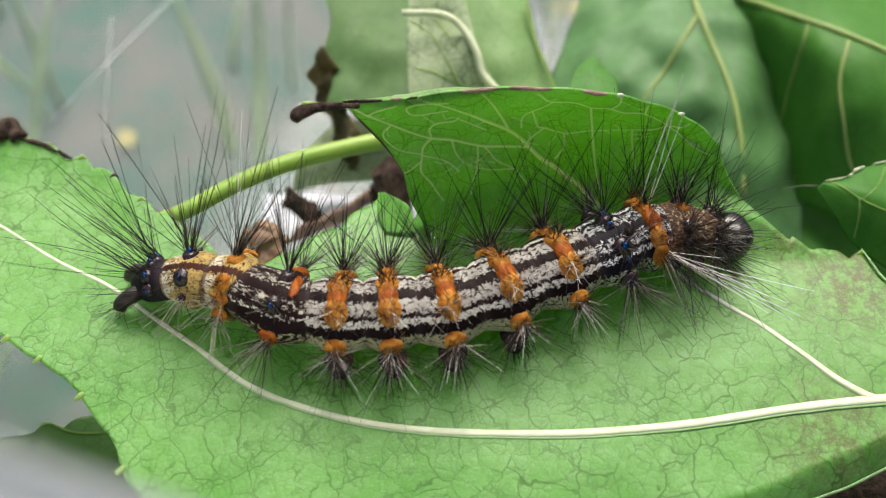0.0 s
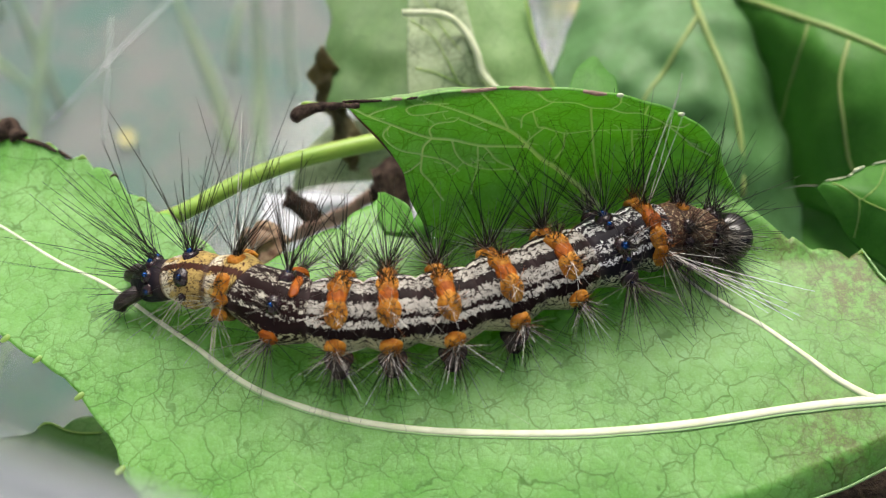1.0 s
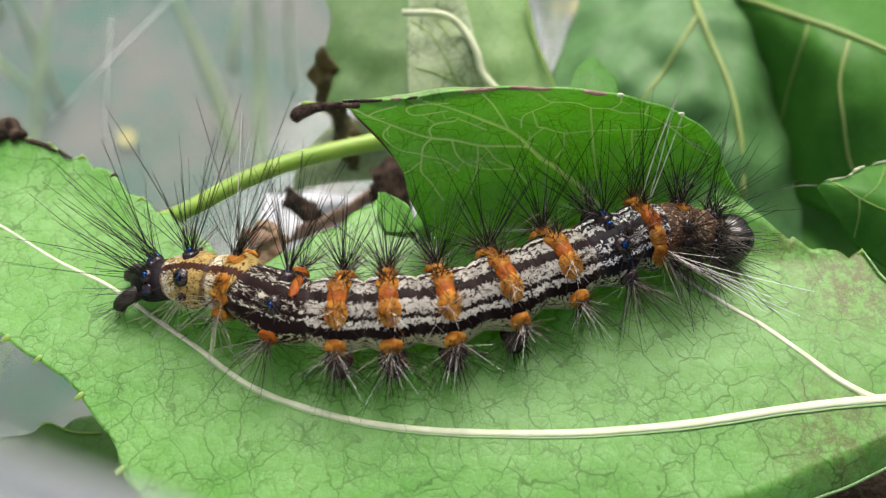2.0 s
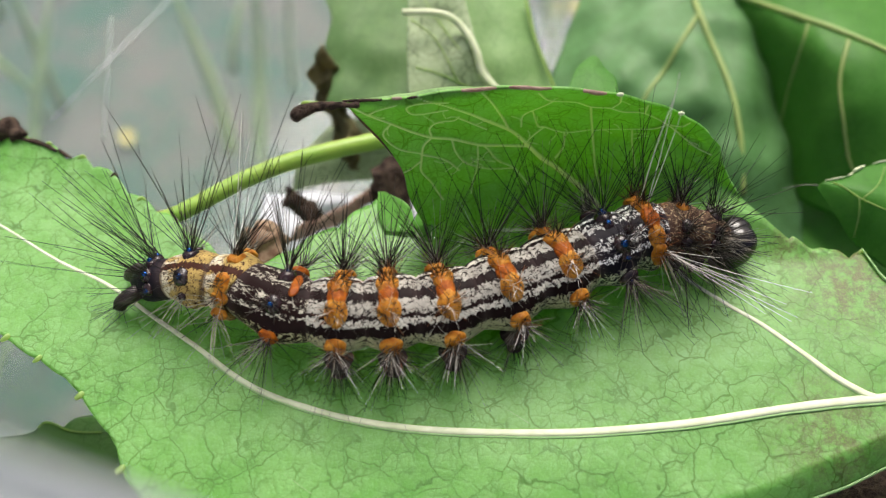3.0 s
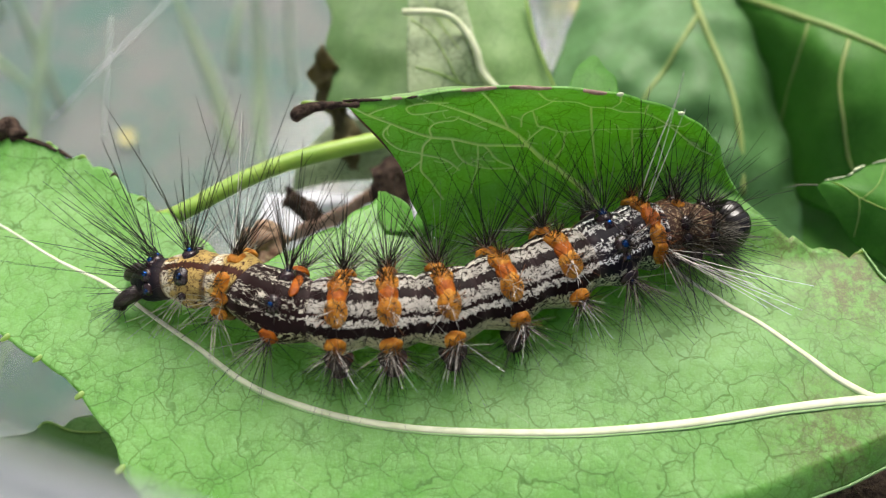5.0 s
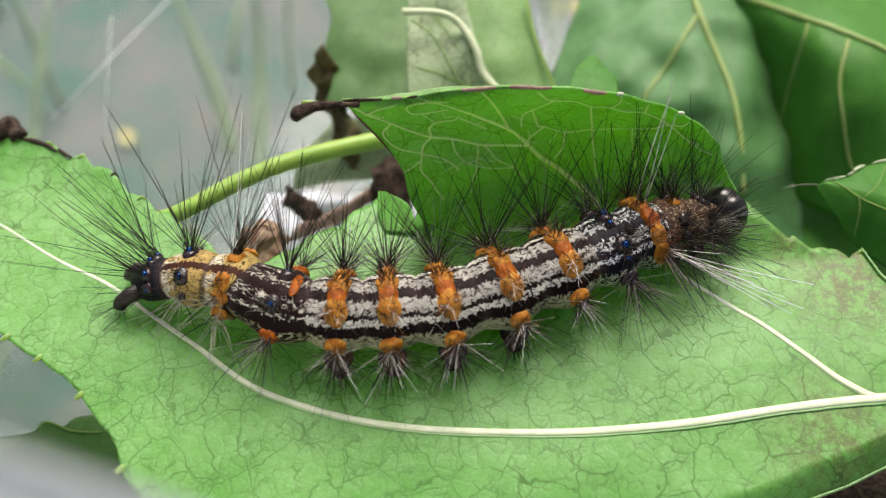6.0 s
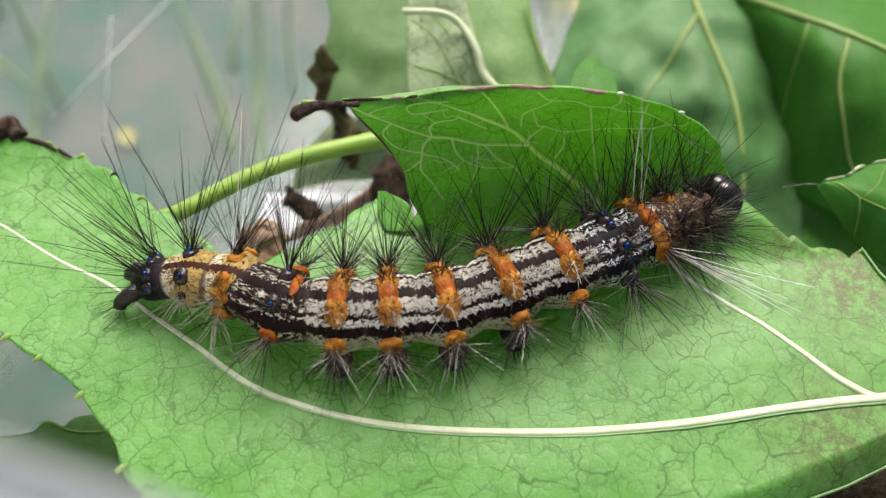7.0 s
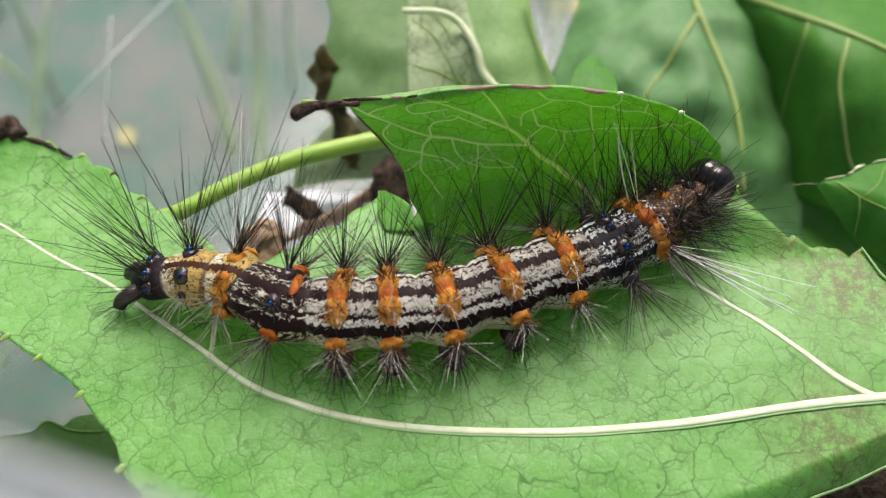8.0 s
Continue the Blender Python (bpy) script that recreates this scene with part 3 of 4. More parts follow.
    for s0, s1, r, mat in ((0.235, 0.305, 0.11, DRY_PINK), (0.33, 0.42, 0.11, DRY_PINK), (0.49, 0.55, 0.12, DRY_PINK), (0.10, 0.12, 0.09, DRY_PINK), (0.13, 0.15, 0.07, DRY)):
        rim(s0, s1, r, mat)
    bm = bmesh.new()
    path = along([(-4.3, 1.7, 10.0), (-5.3, 1.6, 10.0), (-6.1, 1.5, 10.1), (-6.8, 1.4, 10.0), (-7.4, 1.2, 9.9), (-7.8, 0.9, 9.7)], 24)
    tube(bm, [p + Vector((0, 0, 0.12 * noise.noise(p * 2))) for p in path], [(0.13 + 0.33 * (k / 24) ** 1.3 + 0.08 * noise.noise(Vector((k * 0.5, 0, 0)))) * math.sqrt(max(0.02, 1 - max(0.0, k / 24 - 0.78) ** 2 / 0.05)) for k in range(25)], 14)
    part("curled_tip", bm, DRY, leaf, "shrivelled dark brown tip")
    bm = bmesh.new()
    tube(bm, [Vector((-7.3, 1.6, 10.1)), Vector((-7.1, 1.6, 10.2)), Vector((-6.5, 1.7, 10.1)), Vector((-5.9, 1.7, 10.1))], [0.1, 0.12, 0.08, 0.05], 8)
    part("green_remnant", bm, STEM, leaf)
    bm = bmesh.new()
    grid(bm, lambda s, w: lobe(0.36 * s, 1.0) + Vector((0, 0.02 + 0.55 * w * math.sin(math.pi * min(1, s * 0.95 + 0.05)), -0.12 * w * w)), 40, 8)
    thicken(bm, 0.1)
    part("folded_rim", bm, LEAF_BACK, leaf, "light green upper side folded over")

    # dead notch, brown rim and pale tooth tips of the flat part
    def edge_bit(name, pts, r, mat, label=""):
        bm = bmesh.new()
        pts = along(pts, 16)
        tube(bm, pts, [r * (0.6 + 0.5 * math.sin(math.pi * k / 16) + 0.5 * noise.noise(pts[k] * 1.6)) for k in range(17)], 10)
        part(name, bm, mat, leaf, label)

    edge_bit("dead_notch", [(-28.6, 8.4, 0.7), (-28.2, 8.9, 0.9), (-27.8, 9.25, 0.95), (-27.4, 8.95, 0.9), (-27.0, 8.35, 0.7)], 0.62, DRY, "blackened dead notch")
    edge_bit("brown_edge", [(-27.0, 8.4, 0.7), (-26.0, 8.1, 0.75), (-25.2, 7.8, 0.7), (-24.4, 7.3, 0.7)], 0.14, DRY)
    edge_bit("brown_edge", [(-24.3, 7.4, 0.7), (-23.8, 7.0, 0.72), (-23.3, 6.7, 0.7)], 0.13, DRY)
    for x, mat in ((-25.1, VEIN_THIN), (-22.7, VEIN_THIN), (-20.4, DRY), (-18.4, VEIN_THIN), (24.6, VEIN_THIN)):
        y = on_x(TOP, x) + 0.15
        z = leaf_z(x, y)
        edge_bit("tooth_tip", [(x - 0.25, y - 0.15, z), (x, y + 0.05, z + 0.05), (x + 0.25, y - 0.1, z)], 0.09, mat)
    for x in (-24.0, -21.9, -19.2, -16.35):
        y = on_x(LOW, x) - 0.1
        edge_bit("tooth_tip", [(x + 0.1, y + 0.3, leaf_z(x, y) + 0.02), (x, y + 0.1, leaf_z(x, y) + 0.05), (x - 0.25, y - 0.1, leaf_z(x, y))], 0.13, VEIN_THIN)
    edge_bit("rolled_edge", [(24.6, -0.1, 0.2), (24.95, -1.2, 0.15), (25.35, -2.2, 0.1), (26.2, -2.9, 0.0), (28, -3.6, 0.0)], 0.08, VEIN_SOFT)
    return leaf


main_leaf()

# ---- the other leaves of the sprig ----
def sheet_part(name, rows, mat, parent, label="", ns=40, nw=40, t=0.16, wavy=0.0, seed=0.0):
    rows = [vecs(r) for r in rows]

    def fn(s, w):
        p = spline([spline(r, s) for r in rows], w)
        return p + Vector((0, -0.6, 0.8)) * (wavy * noise.noise(Vector((p.x * 0.28 + seed, p.y * 0.28, p.z * 0.28))))

    bm = bmesh.new()
    grid(bm, fn, ns, nw)
    thicken(bm, t)
    part(name, bm, mat, parent, label)
    return fn


def rib(parent, pts, r0, r1, mat, name="vein", n=30, sides=8, on=None):
    """A tapered rib; laid on the sheet on(s, w) where that is given."""
    bm = bmesh.new()
    path = along(pts, n)
    if on is not None:
        net = [on(i / 60, j / 60) for i in range(61) for j in range(61)]
        path = [Vector((p.x, p.y, min(net, key=lambda q: (q.x - p.x) ** 2 + (q.y - p.y) ** 2).z + r0 * 0.3)) for p in path]
        path = [sum(path[max(0, k - 2):k + 3], Vector()) / len(path[max(0, k - 2):k + 3]) for k in range(len(path))]
    tube(bm, path, [r0 + (r1 - r0) * i / n for i in range(n + 1)], sides)
    return part(name, bm, mat, parent)


def folded_leaf():
    """The pale leaf that hangs folded behind the lobe."""
    leaf = tagged(new("leaf"), "crumpled pale leaf with a thick curved rib, standing behind", "leaf")
    sheet_part("blade", [[(-8.8, 17.3, -5), (-5.2, 17.1, -4.5), (-1.8, 16.8, -4)],
                         [(-8.3, 19.6, -4.2), (-5.2, 19.2, -3.8), (-1.8, 18.8, -3.2)],
                         [(-9.0, 22.4, -3.5), (-5.3, 21.6, -3), (-1.9, 20.9, -2.5)],
                         [(-8.7, 25.2, -3.0), (-5.4, 24.6, -2.5), (-1.9, 24.0, -2.0)],
                         [(-9.8, 28.5, -2.5), (-5.5, 27.9, -2), (-1.9, 27.2, -1.5)]], LEAF_DULL, leaf, wavy=0.7, seed=3)
    flap = sheet_part("flap", [[(-2.4, 14.2, -1.8), (0.6, 14.2, -1.5), (4.3, 14.6, -1.5)],
                        [(-2.5, 17.5, 0.2), (0.2, 17.2, 0.5), (2.5, 17.2, 0.5)],
                        [(-2.5, 22.5, 2), (-0.6, 22.2, 2.2), (1.3, 22.2, 2.2)]], LEAF_SILVER, leaf, "silvery pale folded flap", wavy=0.8, seed=9)
    sheet_part("blade", [[(2.7, 15.5, -3), (5.5, 15.6, -2.8), (8.4, 15.9, -3.4)],
                         [(1.9, 19.2, -1.2), (4.3, 18.9, -1), (7.1, 19.6, -1.6)],
                         [(0.5, 24.4, 0.6), (3.6, 24.4, 0.6), (6.2, 25.2, 0)]], LEAF_BACK, leaf, wavy=0.4, seed=14)
    rib(leaf, [(-2.8, 19.2, 2.2), (-0.2, 18.8, 2.4), (1.2, 18.3, 1.8), (2.3, 16.7, 0.9), (2.7, 15.6, -0.1), (3.9, 14.5, -0.9), (5.3, 14.0, -1.6)], 0.24, 0.3, VEIN, "midrib")
    rib(leaf, [(6.1, 23.1, 0.3), (6.6, 20.6, -0.8), (7.3, 18.4, -1.6), (8.2, 16.4, -2.8)], 0.14, 0.12, VEIN_THIN, "edge_vein")
    for pts in ([(0.05, 0.75), (0.35, 0.62), (0.5, 0.42), (0.6, 0.2)], [(0.2, 0.95), (0.5, 0.7), (0.7, 0.5)], [(0.1, 0.35), (0.4, 0.28), (0.75, 0.12)]):
        bm = bmesh.new()
        tube(bm, [flap(p.x, p.y) + Vector((0, -0.03, 0.03)) for p in along(pts, 16)], [0.04] * 17, 6)
        part("vein", bm, VEIN_THIN, leaf)
    return leaf


def broad_leaf():
    leaf = tagged(new("leaf"), "broad blue-green leaf with pale forked ribs", "leaf")
    blade = sheet_part("blade", [[(7.4, 21.5, -12), (13.6, 16.5, -12), (19.4, 9.3, -13), (27.5, 6.4, -15)],
                         [(10.0, 28.4, -9), (15.3, 24.0, -7), (22.7, 20.0, -7), (29.1, 19.7, -11)],
                         [(13.0, 37.0, -8), (17.5, 36.9, -6), (24.4, 35.5, -5), (33.2, 37.2, -7)]], LEAF_MID, leaf, ns=60, nw=60, wavy=1.0, seed=21)
    rib(leaf, [(21.0, 36.5, -4.6), (20.9, 31.3, -5.4), (20.9, 28.3, -5.9), (21.7, 24.6, -6.4), (22.7, 19.3, -6.9), (23.0, 12.2, -10.6)], 0.28, 0.22, VEIN_DIM, "midrib", on=blade)
    rib(leaf, [(20.9, 28.5, -5.9), (18.8, 25.0, -6.2), (16.4, 21.9, -7.2), (14.6, 19.0, -9.4)], 0.22, 0.12, VEIN_DIM, on=blade)
    return leaf


def arched_leaf():
    leaf = tagged(new("leaf"), "deep green arched leaf with light ribs", "leaf")
    blade = sheet_part("blade", [[(26.3, 21.8, -13.5), (27.6, 16.0, -13), (29.6, 12.4, -11.5), (36.4, 7.5, -11)],
                         [(25.9, 25.6, -9), (27.7, 20.2, -6.2), (29.6, 16.8, -4.2), (37.4, 13.6, -5)],
                         [(23.4, 33.4, -6), (27.1, 25.7, -3), (30.3, 22.4, -2), (38.0, 18.0, -3)],
                         [(24.0, 39.4, -8), (30.1, 36.7, -5), (34.3, 34.4, -4), (42.0, 30.0, -5)]], LEAF_TOP, leaf, ns=60, nw=60, wavy=0.35, seed=30)
    rib(leaf, [(22.6, 35.0, -5.9), (23.6, 32.7, -5.6), (27.2, 25.4, -2.6), (30.4, 21.8, -1.7), (33.6, 19.6, -1.9), (38.0, 17.2, -3)], 0.24, 0.26, VEIN_DIM, "midrib", on=blade)
    rib(leaf, [(30.3, 21.6, -1.8), (29.2, 18.6, -3.0), (29.3, 16.4, -4.8), (30.2, 14.2, -8), (31.4, 12.4, -10)], 0.17, 0.09, VEIN_DIM, on=blade)
    rib(leaf, [(28.0, 24.0, -2.4), (27.2, 21.6, -4.4), (27.0, 19.4, -6.6)], 0.12, 0.06, VEIN_DIM, on=blade)
    return leaf


folded_leaf()
broad_leaf()
arched_leaf()

under = tagged(new("leaf"), "shaded dark green leaf lying below the others", "leaf")
sheet_part("blade", [[(16.8, 5.3, -15), (26.1, 5.3, -15), (38.8, 5.3, -15)],
                     [(19.1, 15.3, -15), (27.8, 14.4, -14), (41.4, 14.4, -14)],
                     [(20.8, 33.1, -15), (30.8, 32.0, -14), (47.3, 32.0, -14)]], LEAF_TOP, under, wavy=0.8, seed=60)
# added sheet: fills the gap below the rolled edge with dark brown
scrap = tagged(new("withered_leaf"), "dark brown sheet added under the curled leaf edge", "withered leaf")
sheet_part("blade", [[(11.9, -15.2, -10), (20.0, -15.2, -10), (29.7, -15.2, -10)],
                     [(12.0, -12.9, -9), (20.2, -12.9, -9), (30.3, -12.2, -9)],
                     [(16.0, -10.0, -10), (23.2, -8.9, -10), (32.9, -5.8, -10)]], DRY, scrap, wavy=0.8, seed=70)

# dark tip of a leaf with a pale folded edge
tip = tagged(new("leaf"), "dark green leaf tip with a pale worn edge", "leaf")
tip_fn = sheet_part("blade", [[(23.8, 5.8, -1.1), (25.1, 4.4, -2.4), (26.5, 2.9, -3.6), (29.5, 0.6, -4.4)],
                              [(24.1, 6.0, -0.85), (25.5, 5.3, -0.8), (27.2, 4.5, -0.8), (32, 3.0, -1.6)],
                              [(24.2, 6.1, -0.9), (25.85, 6.5, -0.85), (27.2, 7.4, -0.9), (32, 9.2, -1.4)]], LEAF_TOP, tip, ns=60, nw=40, wavy=0.16, seed=40)
for s0, s1, r in ((0.02, 0.30, 0.05), (0.34, 0.46, 0.07), (0.50, 0.66, 0.11), (0.72, 0.95, 0.06)):
    bm = bmesh.new()
    tube(bm, [tip_fn(s0 + (s1 - s0) * k / 10, 1.0) + Vector((0, 0.02, 0.05 + 0.10 * abs(math.sin(k * 1.1)))) for k in range(11)],
         [r * (0.5 + 0.6 * math.sin(math.pi * k / 10)) for k in range(11)], 6)
    part("pale_edge", bm, VEIN, tip)
for pts in ([(0.12, 0.75), (0.3, 0.55), (0.5, 0.45), (0.8, 0.42)], [(0.5, 0.45), (0.56, 0.25), (0.6, 0.05)], [(0.55, 0.46), (0.68, 0.7), (0.78, 0.95)]):
    bm = bmesh.new()
    tube(bm, [tip_fn(p.x, p.y) + Vector((0, -0.02, 0.04)) for p in along(pts, 12)], [0.045] * 13, 5)
    part("vein", bm, VEIN_THIN, tip)
rib(tip, [(23.85, 5.9, -0.95), (22.6, 5.5, -0.5), (21.1, 4.8, 0.0)], 0.03, 0.012, HAIR_PALE, "fine_thread", 8, 5)

# toothed corner of a leaf behind the lobe
corner = tagged(new("leaf"), "small toothed corner of a green leaf", "leaf")
sheet_part("blade", [[(7.3, 8.0, 3.6), (9.2, 8.0, 4.0), (10.8, 7.8, 3.8)], [(7.9, 9.9, 4.0), (9.4, 10.2, 4.2), (10.8, 10.3, 4.0)], [(8.4, 11.3, 4.0), (9.3, 11.6, 4.1), (10.3, 11.2, 4.0)], [(9.3, 12.4, 4.0), (9.6, 12.55, 4.0), (9.85, 12.4, 4.0)]], LEAF_TOP, corner, ns=30, nw=30, wavy=0.15)

# shaded leaf under the main leaf
low = tagged(new("leaf"), "dark green leaf lying under the pale leaf", "leaf")
low_fn = sheet_part("blade", [[(-31, -22, -12), (-24, -22, -11), (-16, -22, -10)], [(-29, -14, -9.8), (-24, -13, -9.0), (-17, -13, -9.0)],
                              [(-27.3, -7.7, -9.0), (-25.4, -7.35, -9.0), (-24.3, -6.95, -8.4), (-22.4, -7.45, -8.7), (-18.5, -7.2, -9)]], LEAF_DULL, low, wavy=0.15)
bm = bmesh.new()
tube(bm, [low_fn(0.35 + 0.5 * k / 12, 1.0) + Vector((0, 0, 0.03)) for k in range(13)], [0.06] * 13, 6)
part("edge", bm, VEIN_THIN, low)
sheet_part("flap", [[(-23.8, -7.6, -9.6), (-21.5, -7.8, -9.6), (-19.5, -7.8, -9.6)], [(-23.8, -6.75, -9.5), (-22.9, -6.0, -9.5), (-20.5, -5.8, -9.5)]], LEAF_BACK, low, "paler flap", ns=16, nw=10)

# pale leaf beyond the stalk
far = tagged(new("leaf"), "limp green leaf lying beyond the stalk", "leaf")
sheet_part("blade", [[(-11.6, 14.0, -10.6), (-8.0, 14.6, -10.3), (-3.0, 15.2, -10.6)], [(-11.1, 15.4, -9), (-8.0, 16.2, -8.6), (-2.7, 16.8, -9)],
                     [(-10.2, 18.7, -10), (-8.0, 19.9, -9), (-2.7, 20.5, -9)]], LEAF_SILVER, far, wavy=0.4, seed=50)


# ---- withered bits ----
def withered(label, rows, mat, wavy=0.8, seed=0.0, t=0.25, ns=30, nw=24, name="withered_leaf"):
    ob_rows = [vecs(r) for r in rows]

    def fn(s, w):
        p = spline([spline(r, s) for r in ob_rows], w)
        q = p * 0.9 + Vector((seed, seed, 0))
        return p + Vector((noise.noise(q), noise.noise(q + Vector((9, 0, 0))), noise.noise(q + Vector((0, 9, 0))))) * wavy

    bm = bmesh.new()
    grid(bm, fn, ns, nw)
    thicken(bm, t)
    return tagged(part(name, bm, mat), label, "withered leaf")


withered("rolled brown withered leaf lying on the box", [[(-10.6, 7.4, -8.6), (-9.0, 8.1, -8.5), (-6.2, 9.9, -8.5), (-3.2, 12.8, -8.4)],
         [(-10.4, 7.9, -7.6), (-9.0, 8.6, -7.7), (-6.4, 10.4, -7.6), (-3.6, 13.2, -7.2)], [(-10.2, 8.4, -8.6), (-8.9, 9.0, -8.5), (-6.4, 10.9, -8.5), (-3.5, 13.7, -8.4)]], DRY_PINK, 0.3, 2)
withered("dark curled withered leaf under the lobe", [[(-5.0, 9.8, -10), (-3.6, 9.4, -9), (-2.2, 9.6, -9)], [(-5.2, 12.0, -6.6), (-3.8, 11.5, -6), (-2.3, 11.6, -6.4)],
         [(-5.0, 14.0, -8), (-3.8, 14.2, -7), (-2.0, 14.0, -8)]], DRY, 0.5, 7)
withered("small dark brown withered scrap", [[(-11.6, 11.0, -9), (-10.2, 9.6, -9), (-9.0, 8.6, -9)], [(-11.2, 11.5, -7.6), (-10.0, 10.6, -7.4), (-8.9, 9.5, -7.8)],
         [(-10.8, 12.0, -9), (-9.6, 11.2, -9), (-8.6, 10.2, -9)]], DRY, 0.6, 11)
withered("crumpled brown withered leaf edge", [[(-10.4, 20.6, -6), (-9.6, 19.8, -7), (-8.4, 18.6, -8), (-7.6, 16.0, -8.6), (-6.4, 13.8, -8.6)],
         [(-10.2, 20.8, -4), (-9.2, 19.9, -4.6), (-8.2, 18.8, -5.4), (-7.6, 16.6, -5.8), (-6.6, 14.6, -5.8)],
         [(-9.4, 21.6, -3), (-8.4, 20.8, -3), (-7.6, 19.9, -4.6), (-7.0, 17.6, -5.8), (-5.8, 15.4, -6)]], DRY_OLIVE, 0.75, 17)
withered("crumpled pinkish-brown withered flower bract", [[(-13.4, 1.2, -4), (-12, 0.8, -3.6), (-10.4, 0.6, -3.6)], [(-13.1, 2.4, -2.4), (-11.7, 2.8, -2.0), (-10.2, 2.4, -2.4)],
         [(-12.8, 3.6, -3.2), (-11.4, 4.2, -3.0), (-9.8, 3.8, -3.4)]], DRY_PALE, 0.7, 23, ns=40, nw=30)

bm = bmesh.new()
grid(bm, lambda s, w: Vector((-15 + 14 * s, 8 + 10 * w, -15.6 + 2.2 * abs(math.sin(s * 3.1) * math.sin(w * 3.1)) + 0.8 * noise.noise(Vector((s * 5, w * 5, 2))))), 40, 40)
thicken(bm, 0.3)
tagged(part("paper_tissue", bm, TISSUE), "crumpled white paper tissue on the clear box", "tissue")


def haze_lid():
    """A lid-shaped disc on its edge, added close to the camera as pale haze."""
    lid = tagged(new("pale_haze_lid"), "whitish lid-shaped disc on edge, added for the pale haze at lower left", "lid")
    lid.matrix_basis = in_metres(Matrix.Translation((-24.7, -28.1, 12.0)) @ Euler((radians(90), 0, 0)).to_matrix().to_4x4())
    prof = [(0, 0), (26.0, 0), (27.5, 0.5), (28.0, 1.6), (28.0, 6.0), (27.1, 6.0), (26.9, 1.8), (25.9, 1.0), (0, 1.0)]
    for nm, lo, hi in (("haze_disc", 0, 2), ("haze_rim", 2, 6)):
        bm = bmesh.new()
        rings = [[bm.verts.new((r * math.cos(q), r * math.sin(q), h)) for q in (2 * math.pi * k / 96 for k in range(96))] for r, h in prof[1:-1][lo:hi]]
        if nm == "haze_disc":
            rings = [[bm.verts.new((v.co.x, v.co.y, 1.0)) for v in rings[0]]] + rings
            bm.faces.new(rings[0])
            bm.faces.new([bm.verts.new((v.co.x, v.co.y, 0.0)) for v in rings[1]])
        for r0, r1 in zip(rings, rings[1:]):
            for k in range(96):
                bm.faces.new((r0[k], r0[(k + 1) % 96], r1[(k + 1) % 96], r1[k]))
        part(nm, bm, FROSTED, lid, smooth=False)
    return lid


haze_lid()
bm = bmesh.new()
path = along([(-21.5, 1.5, -2.4), (-19.1, 3.0, -1.5), (-16.7, 3.6, -1.2), (-13.1, 5.9, -0.8), (-9.6, 7.6, -0.5), (-4.2, 9.3, -0.4), (0.5, 10.9, -1.0), (7, 13.5, -4)], 40)
tube(bm, path, [0.5 + 0.12 * i / 40 for i in range(41)], 14)
stalk = tagged(new("leaf_stalk"), "bright yellow-green leaf stalk running behind the leaf", "stalk")
part("stalk_shaft", bm, STEM, stalk)
bm = bmesh.new()
tube(bm, [p + Vector((-0.1, 0.33, 0.36)) * (0.8 + 0.2 * i / 40) for i, p in enumerate(path)], [0.13] * 41, 6)
part("reddish_ridge", bm, STEM_RED, stalk, "reddish ridge along the stalk")


# ---- the caterpillar ----
SEGS = [("tail_segment", -16.3, -3.5, 1.6, 1.1, SKIN_TAIL), ("yellow_segment", -13.5, -3.9, 2.3, 1.5, SKIN_YELLOW),
        ("yellow_segment", -11.1, -4.6, 2.6, 1.76, SKIN_YELLOW), ("dark_segment", -8.3, -6.0, 2.7, 1.85, SKIN_DUSK),
        ("body_segment", -5.35, -6.5, 2.7, 2.02, SKIN), ("body_segment", -2.8, -6.4, 2.7, 2.05, SKIN),
        ("body_segment", 0.1, -6.05, 2.7, 2.05, SKIN), ("body_segment", 3.15, -4.95, 2.7, 2.1, SKIN),
        ("body_segment", 6.25, -3.55, 2.7, 2.08, SKIN), ("black_segment", 9.1, -2.15, 2.7, 2.0, SKIN_DARK),
        ("orange_segment", 11.15, -1.2, 2.7, 1.9, SKIN_DARK), ("brown_segment", 13.2, -0.65, 2.6, 1.58, SKIN_BROWN),
        ("neck_segment", 14.8, -0.7, 2.35, 1.28, SKIN_BROWN)]
HEAD_AT = Vector((16.3, -0.2, 1.3))
CENTRES = [Vector(s[1:4]) for s in SEGS]
JOINTS = [CENTRES[0] + Vector((-1.0, 0, 0))] + [(a + b) / 2 for a, b in zip(CENTRES, CENTRES[1:])] + [(CENTRES[-1] + HEAD_AT) / 2]
JOINTS[3] = CENTRES[2].lerp(CENTRES[3], 0.2)
CATERPILLAR = tagged(new("caterpillar"), "hairy caterpillar, black and cream stripes with orange warts, on a leaf", "caterpillar")
CATERPILLAR.matrix_basis = Matrix.Translation(Vector((-1, -6.5, 0)) * U)
ORIGIN = Vector((-1, -6.5, 0))
RESTS, PIECES = [], []
HRND = random.Random(11)
LONG_TUFTS, WHITE_TUFTS = [], []


def rest_pose(i):
    """The pose of segment i in the caterpillar's space, in millimetres, its x towards the head."""
    a, b = JOINTS[i], JOINTS[i + 1]
    d = (b - a)
    return Matrix.Translation(a - ORIGIN) @ Euler((0, -math.atan2(d.z, math.hypot(d.x, d.y)), math.atan2(d.y, d.x))).to_matrix().to_4x4()


